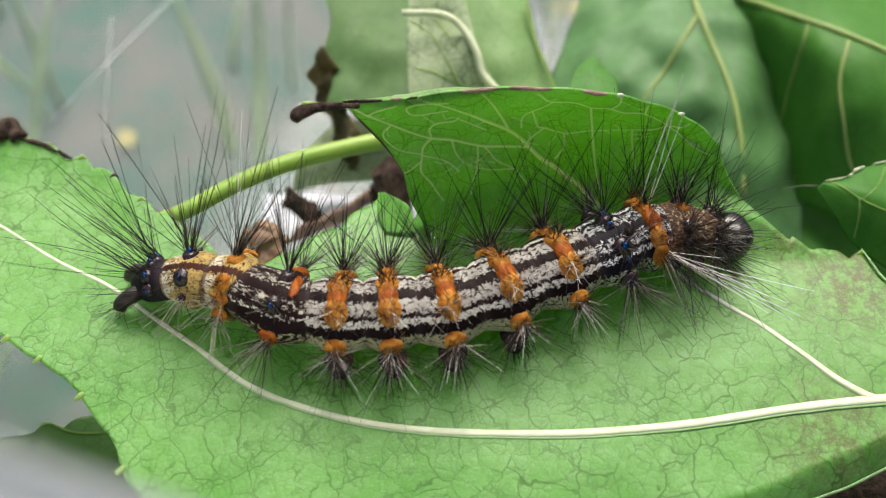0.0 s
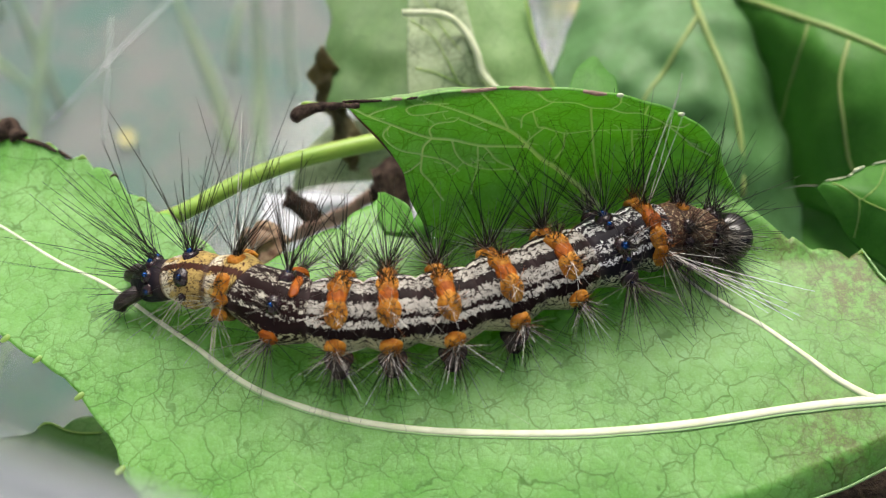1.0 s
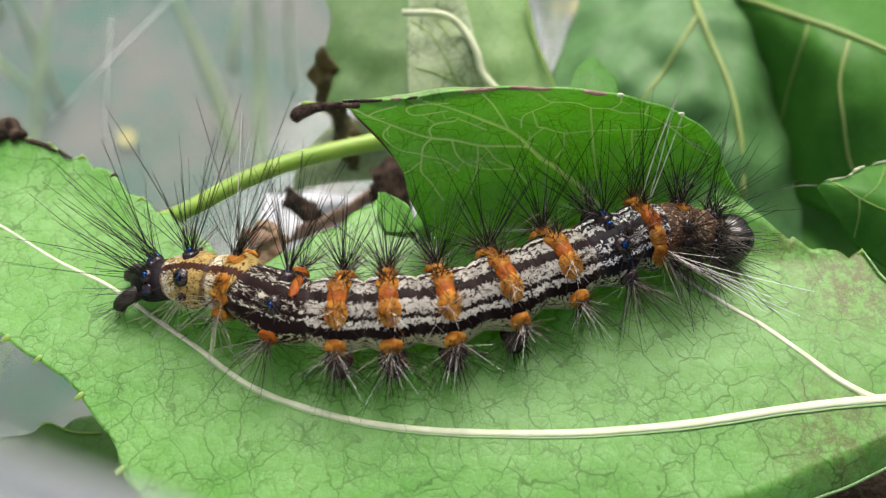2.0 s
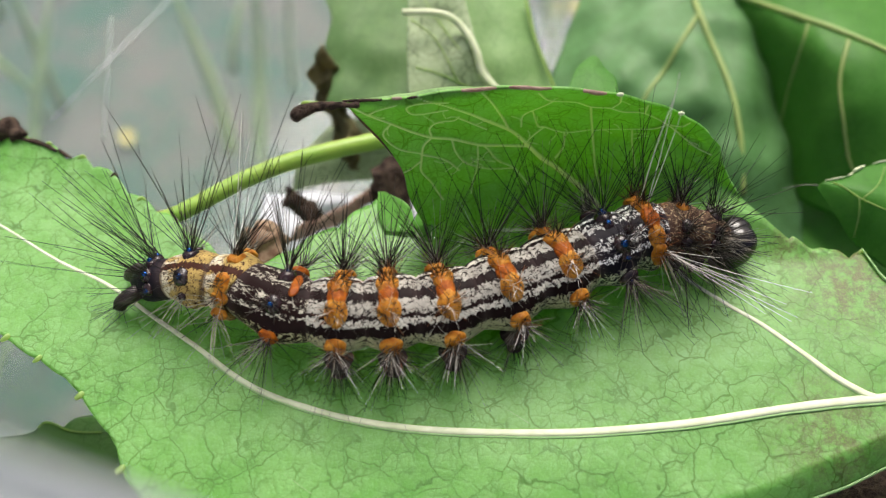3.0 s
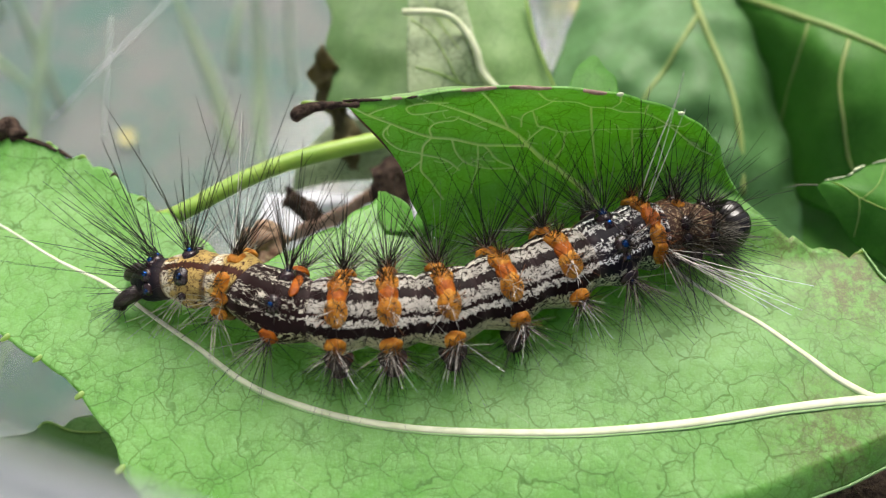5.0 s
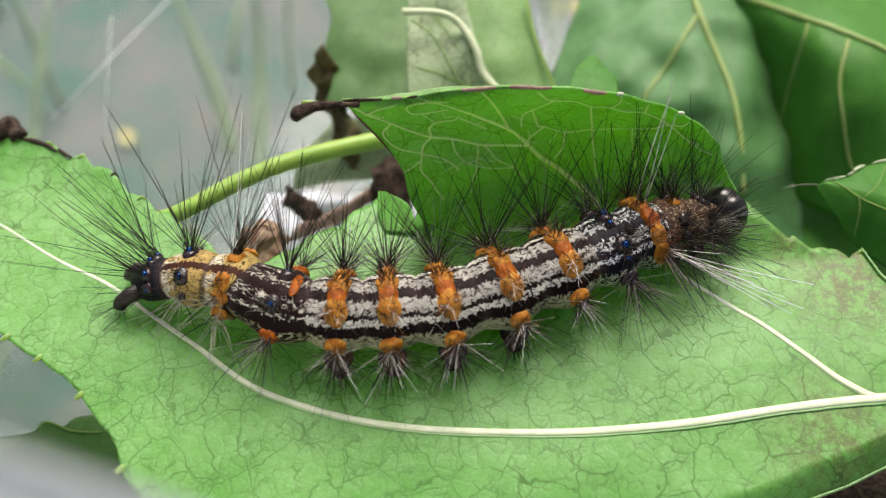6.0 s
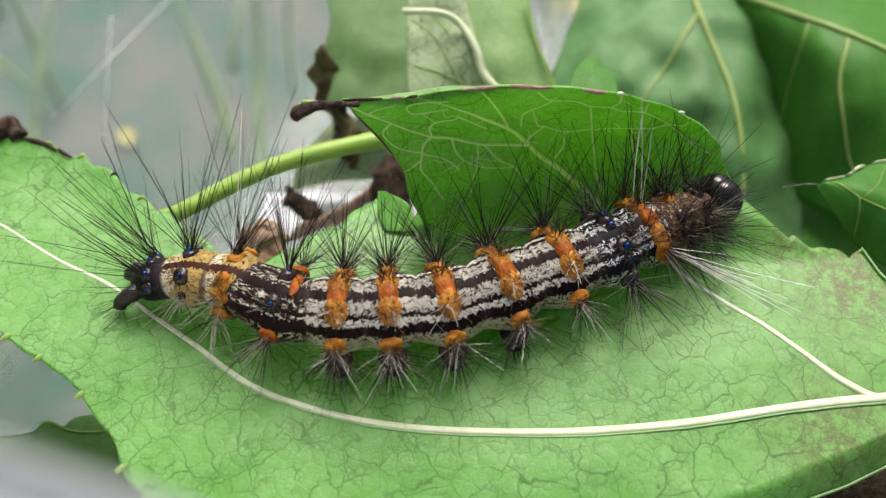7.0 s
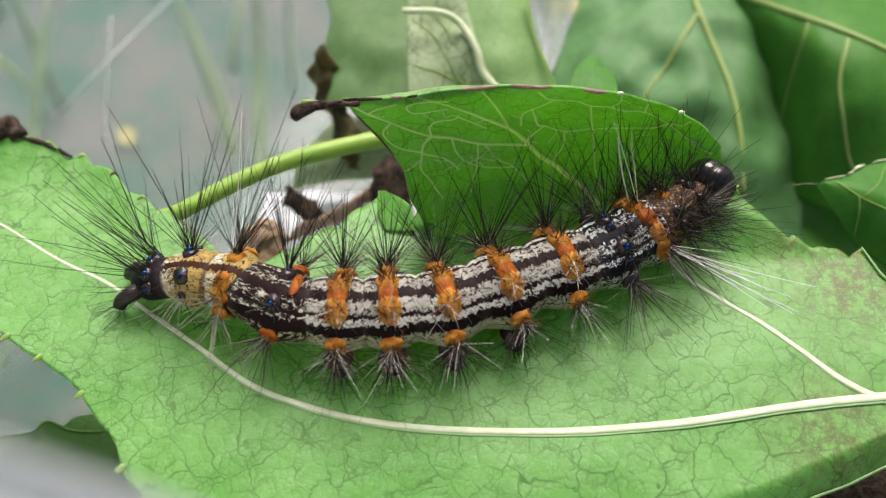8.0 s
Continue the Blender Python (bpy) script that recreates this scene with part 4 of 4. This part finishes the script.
def hair(bm, p, d, length, r, bend):
    n = 5
    path = [p + d * (length * k / n) + bend * (length * (k / n) ** 2) for k in range(n + 1)]
    side = d.cross(Vector((0.3, 0.2, 0.9))).normalized()
    up = side.cross(d)
    rings = []
    for k, q in enumerate(path):
        rr = r * (1 - 0.5 * k / n)
        rings.append([bm.verts.new(q + (side * math.cos(a) + up * math.sin(a)) * rr) for a in (0, 2.094, 4.189)])
    for r0, r1 in zip(rings, rings[1:]):
        for k in range(3):
            bm.faces.new((r0[k], r0[(k + 1) % 3], r1[(k + 1) % 3], r1[k]))


def tuft(seg, p, axis, n, lo, hi, spread, mat, r=0.036, droop=0.0, name="bristle_tuft", fan=1.6, root=0.24):
    """n bristles out of p round axis, fanned out most along the body; its own origin at p."""
    bm = bmesh.new()
    axis = axis.normalized()
    for k in range(n):
        off = Vector((HRND.uniform(-1, 1), HRND.uniform(-1, 1), HRND.uniform(-1, 1))) * root
        d = (axis + off * (root > 0.3) + Vector((HRND.uniform(-1.6, 1.6) * fan, HRND.gauss(0, 1), HRND.gauss(0, 1))) * spread).normalized()
        off -= axis * max(0.0, off.dot(axis))
        if root > 0.3:
            # short bristles stand all over the wart and lie out to the sides
            off -= axis * (off.dot(axis) + 0.3 * off.length ** 2)
            d = (d + axis * max(0.0, 0.22 - d.dot(axis))).normalized()
        bend = Vector((HRND.gauss(0, 0.035), HRND.gauss(0, 0.035), HRND.gauss(0, 0.035) - droop))
        hair(bm, off, d, HRND.uniform(lo, hi) * (0.55 if HRND.random() < 0.3 else 1), r * HRND.uniform(0.75, 1.2), bend)
    return part(name, bm, mat, seg, m=Matrix.Translation(p * U))


def segment(i):
    name, x, y, z, R, mat = SEGS[i]
    a, c, b = JOINTS[i], CENTRES[i], JOINTS[i + 1]
    ctrl = c * 2 - (a + b) / 2
    m = rest_pose(i)
    inv = m.inverted()
    r_a = (R + SEGS[i - 1][4]) / 2 if i else R * 0.75
    r_b = (R + SEGS[i + 1][4]) / 2 if i + 1 < len(SEGS) else R * 0.8

    def centre(u):
        if u < 0:
            return a + (ctrl - a) * 2 * u
        if u > 1:
            return b + (b - ctrl) * 2 * (u - 1)
        return a * (1 - u) ** 2 + ctrl * 2 * u * (1 - u) + b * u * u

    def frame_at(u):
        d = (centre(u + 0.01) - centre(u - 0.01)).normalized()
        side = d.cross(Vector((0, 0, 1))).normalized()
        return d, side, side.cross(d).normalized()

    def skin(u, deg):
        d, side, up = frame_at(u)
        th = radians(deg + 7)
        rr = r_a + (r_b - r_a) * u + (R - (r_a + r_b) / 2) * 4 * u * (1 - u) if 0 <= u <= 1 else (r_a if u < 0 else r_b)
        rr *= 1 + 0.07 * math.sin(math.pi * min(max(u, 0), 1)) - 0.05
        rr *= 1 - 0.02 * (math.cos(u * math.pi * 6) + 1) / 2
        rr *= 1 + (0.20 * math.exp(-((u - 0.5) / 0.26) ** 2) - 0.06) * min(1, max(0, (abs(deg) - 50) / 30))
        if u < 0 or u > 1:
            rr *= 0.97 - 2.2 * (max(-u, u - 1)) ** 1.2
        if i == 0:
            rr *= math.sqrt(max(0.02, 1 - max(0.0, 0.75 - u) ** 2 * 1.7))
        flat = 0.92 if abs(deg) > 110 else 1 - 0.08 * max(0, (abs(deg) - 80) / 30)
        p = centre(u) + (up * math.cos(th) + side * math.sin(th)) * rr * flat
        return inv @ (p - ORIGIN), inv.to_3x3() @ (up * math.cos(th) + side * math.sin(th)), inv.to_3x3() @ d

    bm = bmesh.new()
    lo, hi = (-0.16 if i else 0.0), 1.16
    grid(bm, lambda s, w: skin(lo + (hi - lo) * s, 360 * w - 180)[0], 26, 48, uv=True)
    layer = bm.loops.layers.uv.verify()
    for f in bm.faces:
        for lp in f.loops:
            lp[layer].uv.x = i + lo + (hi - lo) * lp[layer].uv.x
    bmesh.ops.remove_doubles(bm, verts=bm.verts, dist=1e-4)
    if i == 0:
        bmesh.ops.holes_fill(bm, edges=[e for e in bm.edges if e.is_boundary], sides=60)
    bmesh.ops.recalc_face_normals(bm, faces=bm.faces)
    seg = part(name, bm, mat, CATERPILLAR, m=in_metres(m))
    RESTS.append(m)
    PIECES.append(seg)

    def wart(deg, wmat, along_r, across_r, high, u=0.5, label="", nm="wart", rough=0.16):
        p, nrm, d = skin(u, deg)
        t = nrm.cross(d)
        rot = Matrix((d, t, nrm)).transposed().to_4x4()
        bm = bmesh.new()
        at = Matrix.Translation(p - nrm * high * 0.3) @ rot @ Matrix.Diagonal((along_r, across_r, high, 1))
        knobby = along_r > 0.4 and wmat is not WART_DARK
        blob(bm, at, rough, 4 if knobby else 3, HRND.uniform(0, 99), 0.05 if knobby else 0.0)
        part(nm, bm, wmat, seg, label)
        return p + nrm * high * 0.5, nrm, d

    def bead(p, nrm, r=0.17):
        bm = bmesh.new()
        blob(bm, Matrix.Translation(p + nrm * 0.03) @ Matrix.Diagonal((r, r, r, 1)), 0.05, 2)
        part("blue_bead", bm, BEAD, seg, "shiny blue bead")

    kind = name.split("_")[0]
    far_up = Vector((0, 0.6, 0.1)) if i < 7 else Vector((0, -0.12, 0.5))
    if kind == "body":
        wart(0, WART_RUST, 0.52, 0.70, 0.27)
        for deg in (-23, 24):
            p, nrm, d = wart(deg, WART, 0.60, 0.78, 0.33)
            tuft(seg, p, nrm, 34, 0.7, 2.0, 1.1, HAIR, 0.020, fan=0.8, root=0.45)
            tuft(seg, p, nrm, 26, 0.5, 1.3, 1.2, HAIR_RUST, 0.014, fan=0.8, root=0.45)
            tuft(seg, p, nrm, 14, 0.6, 1.6, 1.2, HAIR_PALE, 0.010, fan=0.8, root=0.45)
            if deg > 0:
                tuft(seg, p, nrm + Vector((0, -0.8, -0.3)), 7, 1.2, 2.4, 0.5, HAIR_WHITE, 0.014)
            else:
                tuft(seg, p, nrm + far_up, 5, 3.0, 4.8, 0.28, HAIR, 0.024, fan=2.0)
        p, nrm, d = wart(-62, WART, 0.42, 0.40, 0.34)
        tuft(seg, p, nrm + far_up + Vector((0, -0.35, 0.5)), 22, *((3.6, 5.6) if i < 7 else (4.8, 7.0)), 0.24, HAIR, 0.027, fan=2.0, root=0.16)
        tuft(seg, p, nrm + far_up + Vector((0, -0.35, 0.4)), 10, 2.5, 5.0, 0.36, HAIR_PALE, 0.016)
        for deg in (-84, 76):
            p, nrm, d = wart(deg, WART, 0.58, 0.56, 0.42)
            out = Vector((0, -0.9 if deg > 0 else 0.9, -0.20)) + nrm * 0.3
            tuft(seg, p, out, 9, 1.8, 3.2, 0.6, HAIR_WHITE, 0.011, 0.0, fan=1.3)
            tuft(seg, p, out, 18, 1.4, 3.4, 0.55, HAIR_PALE, 0.011, 0.0, fan=1.3)
            tuft(seg, p, out, 34, 1.8, 4.2, 0.5, HAIR, 0.013, 0.04, fan=1.7)
            tuft(seg, p, nrm, 26, 0.7, 2.0, 1.1, HAIR, 0.019, fan=0.8, root=0.4)
            tuft(seg, p, nrm, 16, 0.5, 1.2, 1.2, HAIR_RUST, 0.013, fan=0.8, root=0.4)
        if i < 8:
            for sd in (-1, 1):
                p, nrm, d = skin(0.5, 120 * sd)
                foot = Vector((p.x, p.y * 1.12, -m.translation.z + 0.04))
                bm = bmesh.new()
                tube(bm, [p * 0.85 + foot * 0.15, p * 0.5 + foot * 0.5, p * 0.15 + foot * 0.85, foot], [0.80, 0.58, 0.42, 0.44], 14)
                part("proleg", bm, FOOT, seg)
                tuft(seg, p * 0.5 + foot * 0.5, Vector((0, p.y / abs(p.y), -0.35)), 110, 0.7, 2.2, 0.60, HAIR, 0.014, fan=1.1, root=0.4)
    elif kind in ("dark", "black"):
        for deg in (-34, 26):
            p, nrm, d = wart(deg, WART_DARK, 0.52, 0.55, 0.50)
            bead(p, nrm, 0.25 if kind == "black" else 0.16)
            if deg < 0:
                tuft(seg, p, nrm + far_up, 24, 4.8, 7.2, 0.24, HAIR, 0.027, fan=2.0, root=0.16)
                tuft(seg, p, nrm + far_up, 8, 2.5, 5.0, 0.36, HAIR_PALE, 0.018)
            else:
                tuft(seg, p, nrm, 30, 1.2, 2.8, 0.45, HAIR, 0.02)
                tuft(seg, p, nrm, 6, 1.4, 2.6, 0.45, HAIR_PALE, 0.018)
        if kind == "black":
            for deg, u in ((-12, 0.45), (46, 0.5), (8, 0.8)):
                p, nrm, d = wart(deg, WART_DARK, 0.3, 0.3, 0.32, u)
                tuft(seg, p, nrm, 12, 1.0, 2.4, 0.5, HAIR, 0.018)
                if deg != 8:
                    bead(p, nrm, 0.15)
        else:
            p, nrm, d = wart(-16, WART_RUST, 0.30, 0.80, 0.13, 0.70)
            tuft(seg, p, nrm, 24, 0.5, 1.5, 1.1, HAIR, 0.013, fan=0.8, root=0.35)
        for deg in (-80, 80):
            p, nrm, d = wart(deg, WART_RUST if kind == "dark" else WART_DARK, 0.55, 0.5, 0.28)
            if kind == "black":
                bead(p, nrm, 0.16)
            tuft(seg, p, nrm, 26, 0.6, 1.6, 1.1, HAIR, 0.013, fan=0.8, root=0.35)
            tuft(seg, p, nrm, 22, 1.8, 3.8, 0.42, HAIR_PALE, 0.014, 0.05)
            tuft(seg, p, nrm, 36 if kind == "black" else 20, 2.4, 5.0, 0.36, HAIR, 0.021, 0.05)
    elif kind == "yellow":
        for deg in (-34, 26):
            if i == 1:
                p, nrm, d = wart(deg, WART_DARK, 0.46, 0.52, 0.36)
                bead(p, nrm, 0.19)
            else:
                p, nrm, d = wart(deg, WART, 0.46, 0.60, 0.24)
            if deg < 0:
                lean = Vector((-0.28 if i == 1 else 0.0, 0.6, 0.1))
                LONG_TUFTS.append(tuft(seg, p, nrm + lean, 11, 6.6, 9.6, 0.22, HAIR, 0.03))
                tuft(seg, p, nrm + lean, 22, 3.2, 5.6, 0.32, HAIR, 0.024)
                if i == 2:
                    tuft(seg, p, nrm + lean, 3, 6.0, 7.5, 0.05, HAIR_WHITE, 0.034, name="long_white_bristles")
            else:
                tuft(seg, p, nrm, 26, 1.2, 2.8, 0.45, HAIR, 0.02)
        for deg in ((52, 80, -80) if i == 2 else (66, -66)):
            p, nrm, d = wart(deg, WART, 0.46, 0.42, 0.26) if i == 2 else wart(deg, WART_DARK, 0.26, 0.26, 0.22)
            tuft(seg, p, nrm, 14, 2.0, 3.6, 0.38, HAIR_PALE, 0.02, 0.05)
            tuft(seg, p, nrm, 8, 1.4, 3.0, 0.4, HAIR, 0.018, 0.05)
    elif kind == "orange":
        for deg in (-64, -30, 2, 34, 64):
            p, nrm, d = wart(deg, WART_RUST if deg == 2 else WART, 0.50, 0.72, 0.32)
            if deg < -20:
                tuft(seg, p, nrm + far_up, 12, 4.0, 7.0, 0.28, HAIR, 0.029)
            tuft(seg, p, nrm, 26, 0.6, 1.5, 1.1, HAIR_RUST, 0.015, fan=0.8, root=0.4)
            tuft(seg, p, nrm, 16, 0.6, 1.6, 1.1, HAIR, 0.019, fan=0.8, root=0.4)
        p, nrm, d = skin(0.6, -40)
        WHITE_TUFTS.append(tuft(seg, p, Vector((0.03, -0.04, 0.97)), 3, 7.6, 9.4, 0.06, HAIR_WHITE, 0.045, name="long_white_bristles", fan=1.0))
        p, nrm, d = skin(0.62, 60)
        WHITE_TUFTS.append(tuft(seg, p, Vector((0.64, -0.78, -0.04)), 10, 4.0, 8.6, 0.19, HAIR_WHITE, 0.024, name="long_white_bristles", fan=0.7))
        tuft(seg, p, Vector((0.5, -1.0, -0.2)), 44, 2.5, 5.4, 0.32, HAIR, 0.022)
        tuft(seg, p, Vector((0.2, -1.0, -0.2)), 12, 2.0, 4.4, 0.32, HAIR_PALE, 0.018)
    elif kind in ("brown", "neck"):
        for deg in (-55, -25, 25, 60):
            p, nrm, d = wart(deg, WART if kind == "brown" and deg == -25 else WART_DARK, 0.36, 0.42, 0.3)
            ahead = Vector((0.55 if kind == "neck" else 0.25, 0.1, 0.1))
            far = deg < 0
            tuft(seg, p, nrm + ahead * (0.6 if far else 1) + far_up * far, 16 if kind == "neck" else 20, 2.2, 6.0 if far else 3.4, 0.34, HAIR, 0.025)
            tuft(seg, p, nrm, 20, 0.6, 1.6, 1.1, HAIR, 0.019, fan=0.8, root=0.35)
            tuft(seg, p, nrm + ahead * 0.7, 9, 0.9, 2.4, 0.42, HAIR_PALE, 0.015)
        if kind == "neck":
            p, nrm, d = skin(0.6, 40)
            tuft(seg, p, Vector((1.0, -0.35, 0.35)), 20, 1.2, 2.8, 0.36, HAIR_PALE, 0.014)
            tuft(seg, p, Vector((1.0, -0.35, 0.30)), 6, 1.2, 2.6, 0.32, HAIR, 0.018)
        p, nrm, d = skin(0.5, 80)
        tuft(seg, p, Vector((0.9, -0.9, -0.1)), 30, 2.6, 5.6, 0.34, HAIR, 0.021)
        for sd in (-1, 1):
            p, nrm, d = skin(0.5, 130 * sd)
            foot = Vector((p.x + 0.3, p.y * 0.8, -m.translation.z + 0.1))
            bm = bmesh.new()
            tube(bm, [p * 0.8 + foot * 0.2, (p + foot) / 2 + Vector((0.1, 0.15 * sd, 0)), foot], [0.38, 0.28, 0.07], 8)
            part("true_leg", bm, HEAD_BLACK, seg)
    elif kind == "tail":
        for deg in (-60, -25, 15, 55):
            p, nrm, d = wart(deg, WART_DARK, 0.36, 0.4, 0.32, 0.72)
            bead(p, nrm, 0.17)
            tuft(seg, p, nrm * 0.9 + Vector((-0.75, 0.25, 0.1)) * (1 if deg < 30 else 0.5), 18 if deg < 30 else 10, 3.0, 8.4 if deg < 30 else 3.5, 0.26, HAIR, 0.025, fan=1.0)
        for sd in (-1, 1):
            bm = bmesh.new()
            hip = Vector((0.7, 0.6 * sd, -0.1))
            foot = Vector((-0.75, 1.02 * sd, -m.translation.z * 0.45))
            tube(bm, [hip, hip * 0.55 + foot * 0.45 + Vector((0, 0.12 * sd, 0.15)), hip * 0.18 + foot * 0.82, foot + Vector((0.1, 0, -0.1)), foot + Vector((-0.25, 0, -0.3))],
                 [0.45, 0.44, 0.40, 0.42, 0.2], 14)
            part("anal_proleg", bm, FOOT, seg)
            tuft(seg, foot + Vector((0.4, 0.2 * sd, 0.1)), Vector((-0.5, 0.9 * sd, 0.1)), 16, 1.0, 2.2, 0.45, HAIR, 0.02)


for i in range(len(SEGS)):
    segment(i)


def caterpillar_head():
    a = JOINTS[-1]
    d = HEAD_AT - a
    m = Matrix.Translation(a - ORIGIN) @ Euler((0, radians(50), math.atan2(d.y, d.x))).to_matrix().to_4x4()
    bm = bmesh.new()
    for sd in (-1, 1):
        blob(bm, Matrix.Translation((1.02, 0.28 * sd, 0.22)) @ Matrix.Diagonal((1.2, 1.24, 1.55, 1)), 0.02, 4)
    head = part("head", bm, HEAD_BLACK, CATERPILLAR, "shiny black head", m=in_metres(m))
    bm = bmesh.new()
    blob(bm, Matrix.Translation((2.0, 0.72, 0.4)) @ Matrix.Diagonal((0.34, 0.42, 0.4, 1)), 0.1, 3)
    part("mouth", bm, MOUTH, head, "yellowish mouth plate")
    for sd in (-1, 1):
        bm = bmesh.new()
        tube(bm, [Vector((2.0, 0.7 * sd, -0.5)), Vector((2.4, 0.85 * sd, -0.7)), Vector((2.6, 0.9 * sd, -0.65))], [0.1, 0.08, 0.05], 6)
        part("feeler", bm, MOUTH, head)
    tuft(head, Vector((1.9, 0, 0.4)), Vector((0.9, 0, 0.3)), 12, 0.8, 2.0, 0.6, HAIR_PALE, 0.015)
    RESTS.append(m)
    PIECES.append(head)


caterpillar_head()


# ---- what moves ----
# seconds, then turn and pitch in degrees of: last body segment, black, orange, brown and neck segments, head
BENDS = [(0.0, -0.8, 0.0, 0.4, -0.3, 1.0, 0.3, 0.6, 0.2, 0.2, -0.5, 0.2, -0.4),
         (1.5, -0.7, 0.1, 0.5, -0.2, 0.8, 0.1, 0.2, 0.1, -0.4, 0.1, -0.2, -0.0),
         (3.0, 0.3, 0.3, 0.1, -0.1, -1.4, -0.7, -2.6, -1.1, -2.5, -0.9, -1.0, -0.3),
         (3.5, 0.3, 0.3, 0.1, -0.1, -1.5, -0.8, -2.8, -1.3, -2.7, -1.2, -1.2, -0.4),
         (4.0, 0.1, 0.1, 0.2, 0.1, -0.2, -0.2, -1.3, -0.8, -1.6, -1.2, -0.6, -0.6),
         (4.5, 0.0, 0.0, 0.3, 0.6, 0.8, 0.5, 0.5, -1.0, -0.4, -2.1, -0.2, -6.9),
         (5.0, -0.0, 0.2, 0.8, 1.3, 2.8, 0.4, 3.0, -2.4, -0.1, -3.8, -0.6, -13.4),
         (5.8, -0.0, 0.7, 0.8, 1.8, 5.4, -0.4, 6.6, -4.3, -0.6, -6.1, -1.5, -23.4),
         (6.5, -0.9, 1.1, 1.9, 2.2, 8.3, -1.7, 7.4, -6.5, -3.6, -7.6, -2.4, -31.3),
         (7.0, -1.5, 1.8, 2.7, 1.4, 10.7, -3.0, 9.6, -7.2, -3.0, -8.2, -2.2, -33.4),
         (7.5, -2.5, 1.6, 4.2, 0.6, 11.1, -2.7, 9.1, -7.2, -4.2, -8.9, -2.5, -33.1),
         (8.0, -3.3, 2.9, 6.2, -0.5, 13.9, -5.0, 11.8, -9.3, -2.5, -11.8, -2.1, -33.9)]
FIRST = 8


def motions():
    for k in range(FIRST, len(PIECES)):
        rows = []
        for t, *turns in BENDS:
            pose_now = RESTS[FIRST - 1]
            for j in range(FIRST, k + 1):
                yaw, pitch = turns[2 * (j - FIRST)], turns[2 * (j - FIRST) + 1]
                pose_now = pose_now @ RESTS[j - 1].inverted() @ RESTS[j] @ pose(0, 0, 0, 0, pitch, yaw)
            rows.append((t, in_metres(pose_now)))
        walk(PIECES[k], rows)
    # the long tail bristles swing back over the first second
    for tail in LONG_TUFTS:
        m = Matrix.Translation(tail.location)
        walk(tail, [(0.0, m @ pose(0, 0, 0, 0, -7, 0)), (0.3, m @ pose(0, 0, 0, 0, -4, 0)), (0.8, m @ pose(0, 0, 0, 0, 0.5, 0)),
                    (1.3, m), (4.0, m), (8.0, m @ pose(0, 0, 0, 0, 0.5, 0))])
    # the long white bristles: the upper brush tips back, the lower one stays level as the body turns
    for brush, ry, rz in ((WHITE_TUFTS[0], -20, 0), (WHITE_TUFTS[1], 0, -18)):
        m = Matrix.Translation(brush.location)
        walk(brush, [(t, m @ pose(0, 0, 0, 0, ry * k, rz * k)) for t, k in
                     ((0.0, 0), (4.5, 0), (5.8, 0.15), (6.5, 0.35), (7.0, 0.62), (7.5, 0.68), (8.0, 1.0))])


motions()
